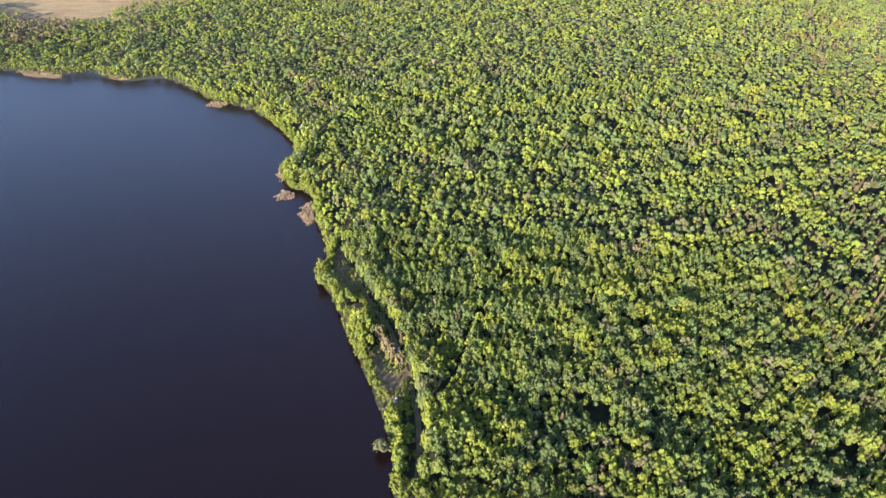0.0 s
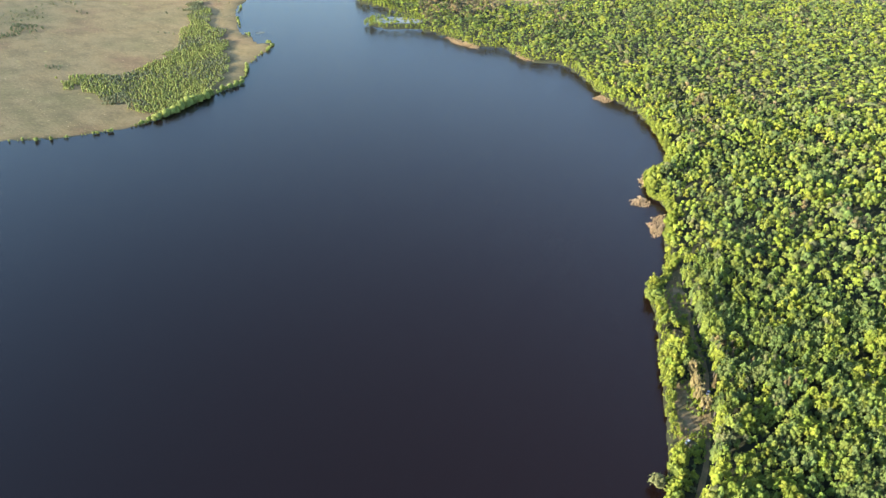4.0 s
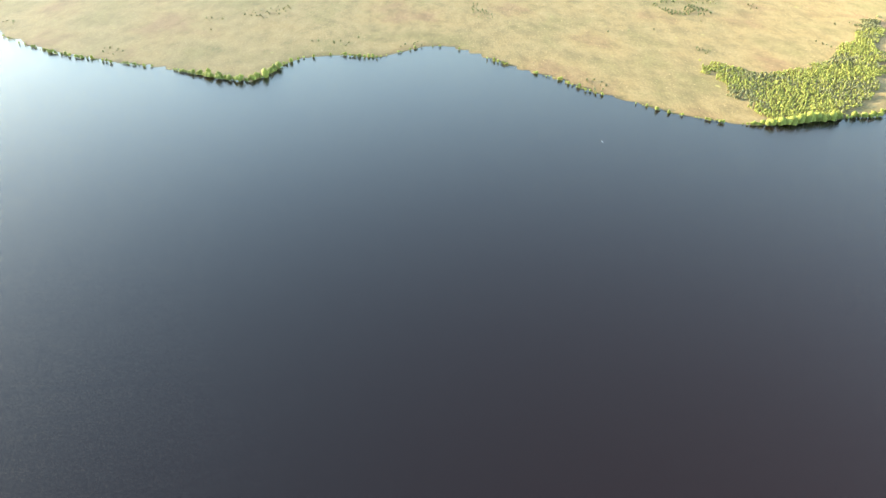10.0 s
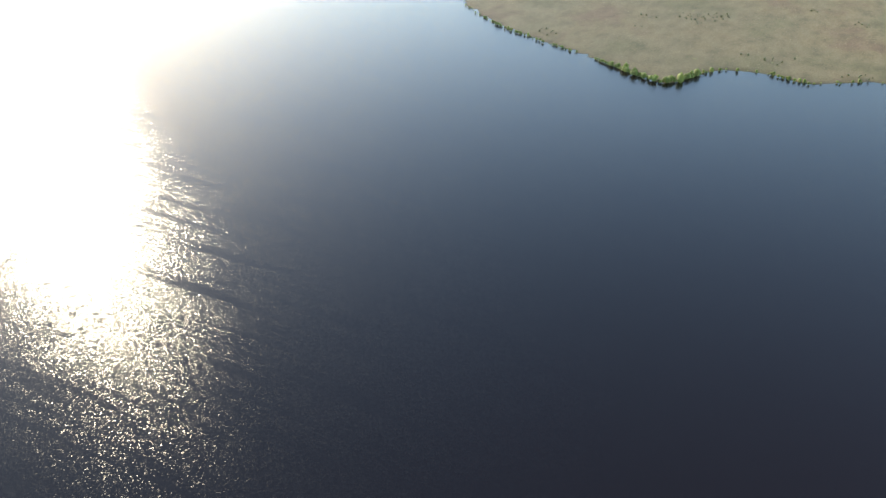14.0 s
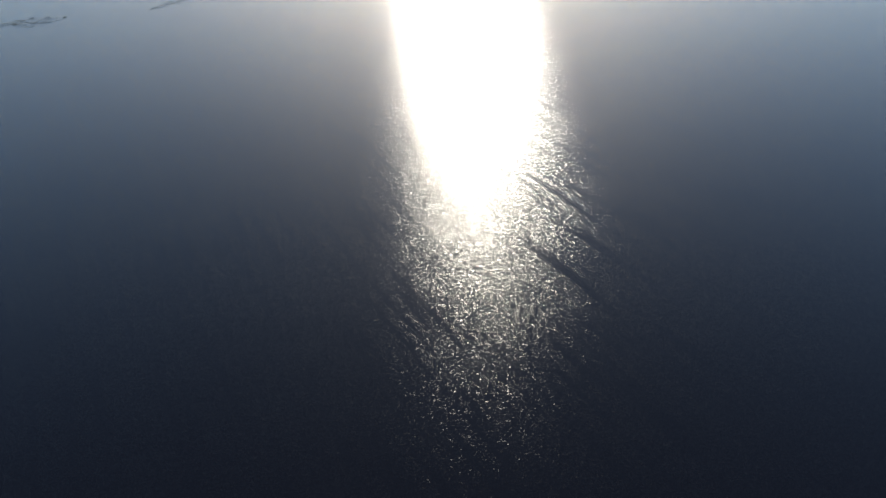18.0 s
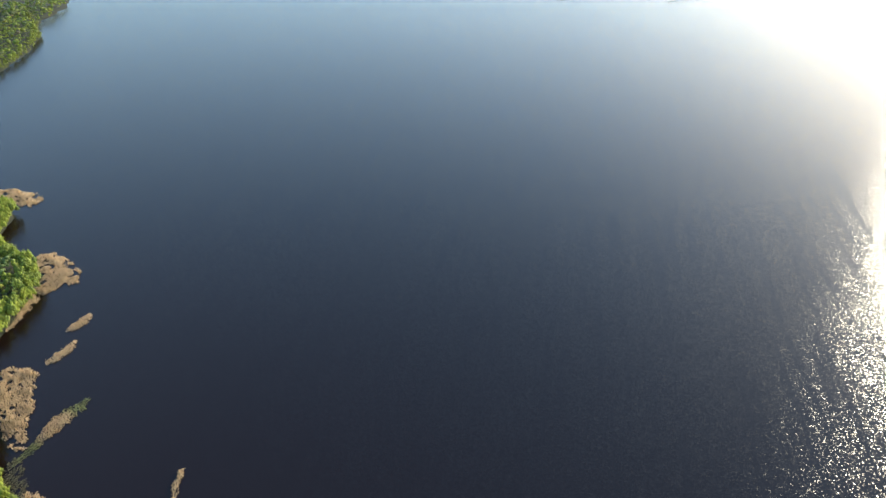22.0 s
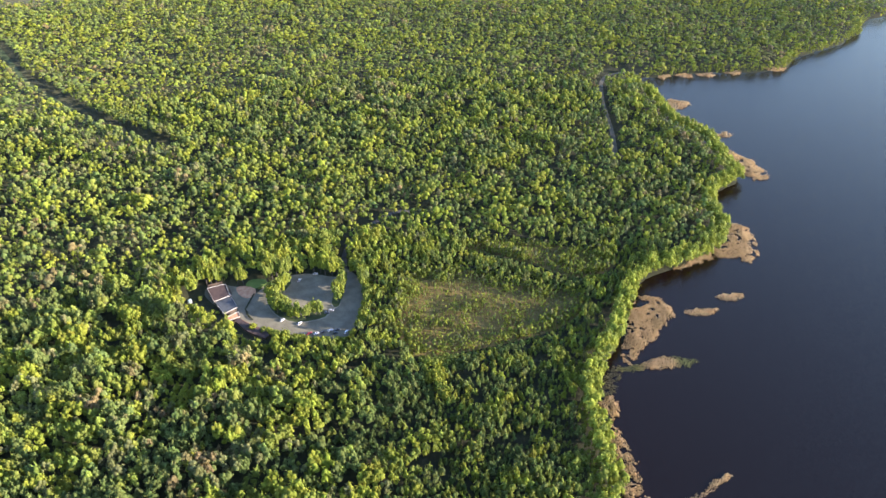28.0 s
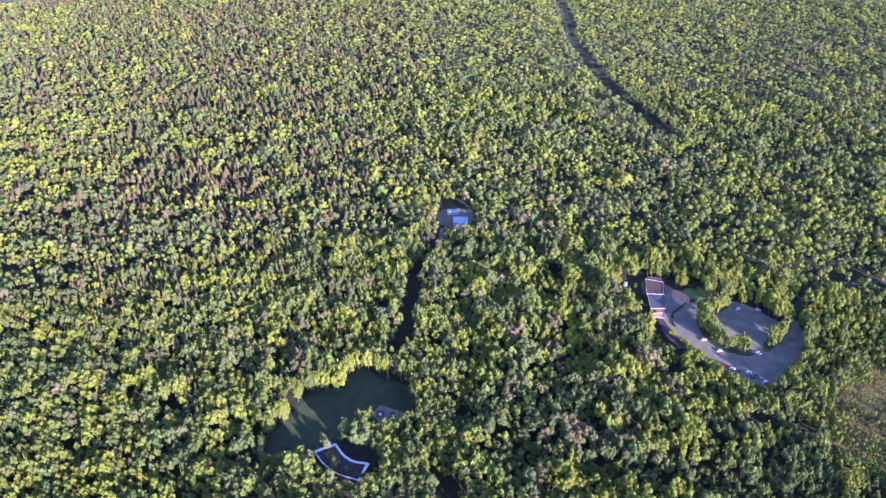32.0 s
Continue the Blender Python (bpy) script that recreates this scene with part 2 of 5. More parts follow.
ROAD_N = [(864, -615), (882, -597), (875, -564), (846, -540), (777, -504), (706, -473), (650, -446), (614, -421)]
CUT = [(1458, 347), (1298, 290), (1149, 243), (991, 164), (897, 108), (816, 47)]
LAWN_EDGE = [(331, 201), (331, 192), (327, 182), (329, 169), (324, 157), (310, 151), (298, 149), (288, 156), (285, 163), (290, 171), (278, 178), (265, 184), (256, 190), (245, 193), (234, 208), (235, 219), (253, 225), (270, 223), (287, 222), (301, 216), (310, 208), (324, 205)]
LAWN_PATH = [(303, 150), (296, 161), (285, 162), (268, 152), (249, 140), (238, 133)]
CARS_LAWN = [(296, 168), (298, 159)]
HOUSECL = [(559, 237), (573, 232), (580, 209), (560, 199), (541, 198), (535, 211), (542, 219), (542, 226)]
HOUSE_TRACK = [(536, 222), (512, 212), (482, 209), (453, 210), (430, 204), (401, 193), (374, 184), (348, 181)]
HUT = [(396, 219), (398, 214)]
NE_ROAD = [(-92, 513), (-74, 479), (-65, 456), (-47, 427), (-35, 388), (-27, 359), (-21, 332), (-19, 304), (-20, 278)]
NE_CLEAR = [(-59, 396), (-53, 406), (-44, 383), (-30, 378), (-26, 370), (-32, 349), (-37, 341), (-43, 348), (-51, 367)]
NE_TOP = [(-101, 497), (-104, 529), (-100, 542), (-92, 516), (-81, 502), (-77, 482), (-81, 469), (-89, 480), (-95, 486)]
NE_MID = [(-80, 454), (-73, 457), (-66, 442), (-72, 433)]
NE_CUT = [(29, 442), (15, 414), (8, 382), (0, 359), (-10, 343)]
NE_CLEAR2 = [(-19, 343), (-15, 313), (-17, 282), (-28, 282), (-27, 304), (-23, 332)]
BOG_WOOD = [(-1013, 506), (-1015, 563), (-952, 601), (-975, 674), (-1008, 736), (-1099, 836), (-1177, 904), (-1236, 954), (-1206, 989), (-1086, 901), (-1003, 851), (-898, 763), (-804, 666), (-780, 604), (-776, 528), (-799, 514), (-835, 513), (-877, 506), (-926, 525)]
PARKED = [(457, -26), (448, -38), (454, -61), (456, -65), (434, -38), (433, -43), (431, -48), (431, -53), (431, -59), (507, -48), (512, -63), (430, -64)]
ROOF_ARC_BACK = [(259, 181), (253, 172), (251, 164), (253, 155)]
ROOF_ARC_FRONT = [(249, 190), (243, 181), (239, 168), (240, 154)]
PAV_A = [(516, 27), (517, 12), (499, 10), (495, 23)]
PAV_B = [(501, 24), (505, 10), (482, 6), (477, 17)]
PAV_C = [(472, 15), (476, 6), (469, 5), (467, 14)]
PAV_D_BACK = [(468, 6), (455, -3), (441, -16)]
PAV_D_FRONT = [(467, 10), (449, 2), (436, -10)]
KIOSK = [(507, 42), (496, 37)]
NE_CARS = [(-37, 348), (-38, 400)]
INLET = [(-821, 1045), (-812, 1085), (-760, 1098), (-742, 1080), (-771, 1058), (-800, 1041)]
GRASS_PATCH = [(514, -4), (522, -7), (522, -15), (518, -22), (510, -20), (508, -12)]
SAND_PATCH = [(515, 4), (515, -3), (508, -11), (498, -9), (497, -2), (505, 3)]
HEDGE = [(500, -9), (492, -5), (482, 0), (472, -1), (465, -4)]
LOT_ISLAND = [(494, -18), (512, -35), (507, -41), (483, -26), (458, -40), (460, -59), (449, -60), (450, -36), (468, -21)]
SHORE = SHORE_NE + [(-20, 200), (10, 80), (90, -60)] + SHORE_SW[::-1]
WOODLAND = SHORE + [(1060, -1420), (1500, -2000), (2300, -4700), (4700, -4700), (4700, 4700), (-2500, 4700), (-1750, 2600), (-1150, 1500)]
MOOR = BOG + [(-1500, -700), (-1900, -820), (-4700, -1300), (-4700, 4600), (-2700, 4600), (-1950, 2700), (-1330, 1350)]


def rounded(poly, steps=4):
    """A closed outline, smoothed through its corners."""
    p = np.array(poly, float)
    a, b, c, d = np.roll(p, 1, 0), p, np.roll(p, -1, 0), np.roll(p, -2, 0)
    out = []
    for k in range(steps):
        t = k / steps
        out.append(0.5 * (2 * b + (c - a) * t + (2 * a - 5 * b + 4 * c - d) * t * t + (3 * b - a - 3 * c + d) * t ** 3))
    return np.stack(out, 1).reshape(-1, 2)


def inside(poly, x, y):
    p = np.array(poly, float)
    hit = np.zeros(np.shape(x), bool)
    for (x0, y0), (x1, y1) in zip(p, np.roll(p, -1, 0)):
        if y0 != y1:
            hit ^= ((y0 > y) != (y1 > y)) & (x < (x1 - x0) * (y - y0) / (y1 - y0) + x0)
    return hit


def away(line, x, y, closed=False):
    """Distance from a line of points."""
    p = np.array(line, float)
    best = np.full(np.shape(x), 1e9)
    for a, b in zip(p, np.roll(p, -1, 0)) if closed else zip(p[:-1], p[1:]):
        v = b - a
        t = np.clip(((x - a[0]) * v[0] + (y - a[1]) * v[1]) / (v @ v + 1e-9), 0, 1)
        best = np.minimum(best, np.hypot(x - a[0] - t * v[0], y - a[1] - t * v[1]))
    return best


def field(x, y, size, seed):
    """Smooth noise from 0 to 1 with lumps of about that size."""
    total, amount = 0.0, 0.0
    for octave in (1.0, 0.5):
        u, v = np.asarray(x) / (size * octave) + seed * 17.3, np.asarray(y) / (size * octave) + seed * 9.1
        i, j = np.floor(u), np.floor(v)
        s, t = u - i, v - j
        s, t = s * s * (3 - 2 * s), t * t * (3 - 2 * t)

        def rnd(a, b):
            h = np.sin(a * 127.1 + b * 311.7 + seed * 74.7) * 43758.5453
            return h - np.floor(h)
        total = total + octave * ((rnd(i, j) * (1 - s) + rnd(i + 1, j) * s) * (1 - t) + (rnd(i, j + 1) * (1 - s) + rnd(i + 1, j + 1) * s) * t)
        amount += octave
    return total / amount


WOODLAND_R, MOOR_R = rounded(WOODLAND), rounded(MOOR)
LAND_Z = 1.2


def land_depth(x, y):
    """Metres inland, negative out on the lake."""
    w = np.where(inside(WOODLAND_R, x, y), 1, -1) * away(WOODLAND_R, x, y, True)
    m = np.where(inside(MOOR_R, x, y), 1, -1) * away(MOOR_R, x, y, True)
    return np.maximum(np.maximum(w, m), -y - 3300) + (field(x, y, 14, 3) - 0.5) * 5


def build_mesh(name, verts, faces, material, tint=None, smooth=False):
    """A mesh of triangles or quads from arrays, with a tint for each point."""
    me = bpy.data.meshes.new(name)
    verts, faces = np.asarray(verts, np.float32), np.asarray(faces, np.int32)
    n, k = faces.shape
    me.vertices.add(len(verts))
    me.vertices.foreach_set("co", verts.ravel())
    me.loops.add(n * k)
    me.loops.foreach_set("vertex_index", faces.ravel())
    me.polygons.add(n)
    me.polygons.foreach_set("loop_start", np.arange(0, n * k, k, dtype=np.int32))
    if tint is not None:
        at = me.attributes.new("tint", "FLOAT_COLOR", "POINT")
        at.data.foreach_set("color", np.c_[tint, np.ones(len(tint))].astype(np.float32).ravel())
    me.update(calc_edges=True)
    me.polygons.foreach_set("use_smooth", np.full(n, smooth))
    me.materials.append(material)
    return me


# ---- ground and water ----
def make_land():
    rings = np.r_[0, np.geomspace(60, 240, 12), np.geomspace(246, 1900, 120), np.geomspace(2000, 4700, 12)]
    na = 360
    ang = np.arange(na) * 2 * np.pi / na
    r, a = np.meshgrid(rings, ang, indexing="ij")
    x, y = -r * np.sin(a), r * np.cos(a)
    d = land_depth(x, y)
    z = np.clip(d * 0.3, -4, LAND_Z)
    nr = len(rings)
    i, j = np.meshgrid(np.arange(nr - 1), np.arange(na), indexing="ij")
    j2 = (j + 1) % na
    faces = np.stack([i * na + j, (i + 1) * na + j, (i + 1) * na + j2, i * na + j2], -1).reshape(-1, 4)[:, ::-1]
    me = build_mesh("ground", np.stack([x, y, z], -1).reshape(-1, 3), faces, GROUND, smooth=True)
    bare = inside(MOOR_R, x, y) | inside(NE_MOOR, x, y) | inside(SW_MOOR, x, y)
    at = me.attributes.new("open", "FLOAT", "POINT")
    far_moor = inside(NE_MOOR, x, y) | inside(SW_MOOR, x, y)
    at.data.foreach_set("value", (bare * np.where(inside(SW_MOOR, x, y), 0.4, np.where(far_moor, 0.9, 1.0))).astype(np.float32).ravel())
    return tagged(new("ground", me), "woodland floor and open tan bog round the lake", "ground", kind="structure")


NE_MOOR = [(-950, 1500), (-917, 1467), (-846, 1335), (-781, 1278), (-731, 1255), (-677, 1280), (-640, 1268), (-590, 1300), (-584, 1391), (-547, 1424), (-462, 1479), (-300, 1700), (-520, 2000), (-1000, 2000)]
SW_MOOR = [(1320, -540), (1309, -655), (1313, -749), (1378, -868), (1800, -1000), (1900, -500), (1450, -500)]
make_land()

LAKE_R = 4700
ring = [(LAKE_R * math.cos(k * math.pi / 32), LAKE_R * math.sin(k * math.pi / 32), 0) for k in range(64)]
me = bpy.data.meshes.new("water")
me.from_pydata(ring, [], [tuple(range(64))])
me.materials.append(WATER)
tagged(new("water", me), "dark peaty lake water with fine ripples", "lake", kind="structure")

# ---- trees ----
def ball(sub):
    bm = bmesh.new()
    bmesh.ops.create_icosphere(bm, subdivisions=sub, radius=1.0)
    v = np.array([p.co for p in bm.verts])
    f = np.array([[p.index for p in q.verts] for q in bm.faces])
    bm.free()
    return v, f


BALLS = {s: ball(s) for s in (1, 2, 3)}
rng = np.random.default_rng(7)


def crown_shape(sub, floor, rough, cards, seed):
    """A crown about one unit round: a lumpy heart, open below, with loose sprays of leaves round it."""
    g = np.random.default_rng(seed)
    v, f = BALLS[sub]
    v = v.copy()
    lumps = g.normal(size=(7, 3))
    lumps /= np.linalg.norm(lumps, axis=1)[:, None]
    swell = np.max(np.clip(v @ lumps.T, 0, 1) ** 6, 1) * 0.28
    v *= (0.80 + swell + g.uniform(-rough, rough, len(v)))[:, None]
    f = f[v[f].mean(1)[:, 2] > floor]
    if cards:
        way = g.normal(size=(cards, 3))
        way[:, 2] = np.abs(way[:, 2]) * 0.9 - 0.25
        way /= np.linalg.norm(way, axis=1)[:, None]
        c = way * g.uniform(0.85, 1.08, (cards, 1))
        tri = c[:, None] + g.normal(size=(cards, 3, 3)) * 0.17
        f = np.r_[f, len(v) + np.arange(cards * 3).reshape(-1, 3)]
        v = np.r_[v, tri.reshape(-1, 3)]
    return v, f


def spire_shape(sides, tiers, seed):
    """A conifer about one unit wide and two high, tier over tier."""
    g = np.random.default_rng(seed)
    v, f = [], []
    for k in range(tiers):
        z0, z1 = -1 + 1.7 * k / tiers, -1 + 1.7 * (k + 1) / tiers + 0.5
        w = 0.95 * (1 - k / tiers) ** 0.8 + 0.12
        n = len(v)
        for s in range(sides):
            a = 2 * math.pi * (s + 0.5 * (k % 2)) / sides
            q = w * g.uniform(0.72, 1.15)
            v.append((q * math.cos(a), q * math.sin(a), z0 + g.uniform(-0.1, 0.1)))
        v.append((g.uniform(-.05, .05), g.uniform(-.05, .05), min(z1, 1.0)))
        f += [(n + s, n + (s + 1) % sides, n + sides) for s in range(sides)]
    return np.array(v), np.array(f)


def planted(name, shapes, x, y, z, wide, tall, tint, material, label, category="forest"):
    """Many trees of shared shapes, joined into one stand."""
    pick = rng.integers(0, len(shapes), len(x))
    turn = rng.uniform(0, 2 * np.pi, len(x))
    vs, fs, cs, n = [], [], [], 0
    for k, (v, f, shade) in enumerate(shapes):
        q = np.where(pick == k)[0]
        c, s = np.cos(turn[q])[:, None], np.sin(turn[q])[:, None]
        px = (v[None, :, 0] * c - v[None, :, 1] * s) * wide[q, None] + x[q, None]
        py = (v[None, :, 0] * s + v[None, :, 1] * c) * wide[q, None] + y[q, None]
        pz = v[None, :, 2] * tall[q, None] + z[q, None]
        vs.append(np.stack([px, py, pz], -1).reshape(-1, 3))
        fs.append((f[None] + (np.arange(len(q)) * len(v))[:, None, None] + n).reshape(-1, 3))
        c4 = np.repeat(tint[q], len(v), 0)
        cs.append(c4 if shade is None else c4 * np.tile(shade, len(q))[:, None])
        n += len(q) * len(v)
    me = build_mesh(name, np.concatenate(vs), np.concatenate(fs), material, np.concatenate(cs), material is LEAF)
    return tagged(new(name, me), label, category, kind="stuff")


def lobed(lobes, floor, cards, seed, spread=0.56, boss=(0.36, 0.56)):
    """A crown of several bosses of leaves at different heights, each a shade of its own."""
    g = np.random.default_rng(seed)
    v0, f0 = BALLS[1]
    vs, fs, cs, n = [], [], [], 0
    for k in range(lobes):
        a = 2.4 * k + g.uniform(-0.5, 0.5)
        z = 0.62 - 1.05 * k / max(lobes - 1, 1) + g.uniform(-0.12, 0.12)
        out = spread * math.sqrt(max(0.0, 1 - max(z, 0) ** 2 * 1.6)) * g.uniform(0.8, 1.25) * (0.25 if k == 0 else 1)
        size = g.uniform(*boss)
        v = v0 * (1 + g.uniform(-0.2, 0.2, (len(v0), 1))) * size * np.array((1, 1, g.uniform(0.8, 1.05)))
        f = f0[v[f0].mean(1)[:, 2] > floor * size]
        vs.append(v + np.array((out * math.cos(a), out * math.sin(a), z * 0.85)))
        fs.append(f + n)
        cs.append(np.full(len(v), g.uniform(0.86, 1.12)))
        n += len(v)
    if cards:
        way = g.normal(size=(cards, 3))
        way[:, 2] = np.abs(way[:, 2]) * 0.9 - 0.25
        way /= np.linalg.norm(way, axis=1)[:, None]
        tri = way[:, None] * g.uniform(0.8, 1.12, (cards, 1, 1)) + g.normal(size=(cards, 3, 3)) * 0.13
        fs.append(n + np.arange(cards * 3).reshape(-1, 3))
        vs.append(tri.reshape(-1, 3))
        cs.append(np.repeat(g.uniform(0.8, 1.25, cards), 3))
    return np.concatenate(vs), np.concatenate(fs), np.concatenate(cs)


NEAR_CROWNS = [lobed(6, 0.0, 20, 10 + k, 0.48, (0.36, 0.52)) for k in range(12)]
MID_CROWNS = [lobed(2 + k % 2, 0.0, 6, 30 + k, 0.42, (0.50, 0.66)) for k in range(10)]
FAR_CROWNS = [(*crown_shape(1, -0.3, 0.18, 0, 50 + k), None) for k in range(8)]
DIM_CROWNS = [lobed(1 + k % 2, 0.15, 5, 90 + k, 0.40, (0.60, 0.80)) for k in range(10)]
NEAR_SPIRES = [(*spire_shape(7, 5, 60 + k), None) for k in range(5)]
MID_SPIRES = [(*spire_shape(6, 3, 70 + k), None) for k in range(5)]
FAR_SPIRES = [(*spire_shape(5, 2, 80 + k), None) for k in range(5)]

TINTS = np.array([(0.199, 0.231, 0.028), (0.162, 0.199, 0.035), (0.116, 0.152, 0.041), (0.144, 0.152, 0.058), (0.180, 0.148, 0.064)])
SPRUCE = np.array([(0.078, 0.088, 0.032), (0.120, 0.094, 0.040)])

# last number: how far towards the camera trees stay low for its view
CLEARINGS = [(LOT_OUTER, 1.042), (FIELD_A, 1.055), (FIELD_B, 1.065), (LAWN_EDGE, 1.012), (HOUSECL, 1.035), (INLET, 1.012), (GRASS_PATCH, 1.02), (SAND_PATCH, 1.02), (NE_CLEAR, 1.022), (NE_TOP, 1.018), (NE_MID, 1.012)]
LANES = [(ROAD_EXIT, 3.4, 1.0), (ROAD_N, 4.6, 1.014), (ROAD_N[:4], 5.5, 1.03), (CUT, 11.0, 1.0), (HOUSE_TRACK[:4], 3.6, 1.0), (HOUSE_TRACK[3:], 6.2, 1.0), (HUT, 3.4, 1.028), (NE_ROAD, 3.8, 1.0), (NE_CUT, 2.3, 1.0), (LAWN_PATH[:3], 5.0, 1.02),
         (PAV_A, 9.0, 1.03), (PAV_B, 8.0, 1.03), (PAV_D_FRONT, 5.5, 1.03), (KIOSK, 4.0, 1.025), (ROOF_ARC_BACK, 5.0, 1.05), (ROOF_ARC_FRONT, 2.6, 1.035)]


def sun_room(x, y):
    """How high a tree may stand and leave the sun on the sandy shore clearings behind it."""
    room = np.full(len(x), 40.0)
    for reach in (16, 12, 9, 6, 4, 2):
        u, v = x + reach * 0.51, y + reach * 0.86
        lit = inside(NE_CLEAR, u, v) | inside(NE_TOP, u, v) | inside(NE_MID, u, v) | (away(NE_ROAD, u, v) < 2.0)
        room = np.where(lit, 2.2 + 0.26 * reach, room)
    return room


def stand(step, r0, r1, seed, dense=False, part_of=None):
    """Where trees grow between two distances from the middle of the plan."""
    g = np.random.default_rng(seed)
    n = int(2 * r1 / step)
    i, j = np.meshgrid(np.arange(n), np.arange(n), indexing="ij")
    x = (i + 0.5 * (j % 2)) * step - r1 + g.uniform(-0.48, 0.48, i.shape) * step
    y = j * step - r1 + g.uniform(-0.48, 0.48, i.shape) * step
    x, y = x.ravel(), y.ravel()
    r = np.hypot(x, y)
    az = np.degrees(np.arctan2(-x, y)) % 360
    keep = (r >= r0) & (r < r1) & ((az < 46) | (az > 205))
    if part_of:
        keep &= (y + 60 * field(x, y, 80, 33) > 220) == (part_of == "north")
    x, y, az, r = x[keep], y[keep], az[keep], r[keep]
    d = np.where(inside(WOODLAND_R, x, y), 1, -1) * away(WOODLAND_R, x, y, True)
    keep = d > 2.0
    cap = np.full(len(x), 40.0)
    for p, reach in CLEARINGS:
        if p in (FIELD_A, FIELD_B):             # young trees creep in from the edges
            edge = away(p, x, y, True)
            creep = (edge < 16) & (field(x, y, 10, 55) > 0.42 + 0.025 * edge)
            keep &= ~inside(p, x, y) | creep
            cap = np.where(inside(p, x, y), np.clip(6.5 - 0.3 * edge, 2, 7), cap)
        else:
            keep &= ~inside(p, x, y)
        for k in np.linspace(1.008, reach, 6):      # trees on the lake side, towards the camera, lowered to show the clearing
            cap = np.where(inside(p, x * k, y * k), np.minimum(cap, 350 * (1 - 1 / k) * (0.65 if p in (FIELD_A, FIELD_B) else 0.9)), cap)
    near = (r < 620) & (y > 220)
    cap[near] = np.minimum(cap[near], sun_room(x[near], y[near]) * 1.25)
    keep &= ~inside(NE_CLEAR2, x, y) | (field(x, y, 16, 17) > 0.56)
    for p, w, reach in LANES:
        keep &= away(p, x, y) > w
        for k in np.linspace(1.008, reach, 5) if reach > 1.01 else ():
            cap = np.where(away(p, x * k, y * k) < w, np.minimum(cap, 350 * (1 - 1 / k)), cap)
    for p, open_share in ((NE_MOOR, 0.62 + 0.2 * (x < -620)), (SW_MOOR, 0.46)):
        keep &= ~inside(p, x, y) | (field(x, y, 60, 21) > open_share)
    keep &= field(x, y, 26, 5) < 0.81 + 0.1 * field(x, y, 200, 15)
    keep &= (field(x, y, 12, 25) > 0.20) & (g.uniform(size=len(x)) < 0.95)
    keep &= (cap > 1.6) & ((youth(x, y) > 0.45) == dense)
    return x[keep], y[keep], az[keep], r[keep], d[keep], cap[keep], g


SINGLES = []


def brown_at(x, y):
    return field(x, y, 90, 9) > 0.5


def chosen(x, y):
    """Trees that stand free at the edge of the clearings and roads, built one by one."""
    near = np.zeros(len(x), bool)
    for p, w in ((LOT_OUTER, 5.5), (LAWN_EDGE, 4.5), (HOUSECL, 4)):
        near |= away(p, x, y, True) < w
    near |= away(NE_ROAD, x, y) < 6
    near |= (away(SHORE_SW, x, y) < 3.2) & (np.hypot(x, y) < 430)
    return near


def youth(x, y):
    """1 in the young birch wood behind the reedy shore, 0 in the old wood."""
    return np.clip(1.35 - away([(440, -150), (400, -300), (330, -200), (300, -130)], x, y) / 85, 0, 1)


def groups(x, y, size, seed):
    """Trees that sprang up together: for each point four chance numbers shared by its whole group."""
    i, j = np.floor(x / size), np.floor(y / size)
    best, own = np.full(len(x), 1e9), np.zeros((len(x), 4))

    def rnd(a, b, k):
        h = np.sin(a * 157.3 + b * 289.1 + (seed + k) * 61.7) * 35791.4633
        return h - np.floor(h)
    for di in (-1, 0, 1):
        for dj in (-1, 0, 1):
            a, b = i + di, j + dj
            far = np.hypot((a + rnd(a, b, 0)) * size - x, (b + rnd(a, b, 1)) * size - y)
            far = far * (0.75 + 0.5 * rnd(a, b, 2))
            near = far < best
            best = np.where(near, far, best)
            own[near] = np.stack([rnd(a, b, k) for k in (3, 4, 5, 6)], -1)[near]
    return own


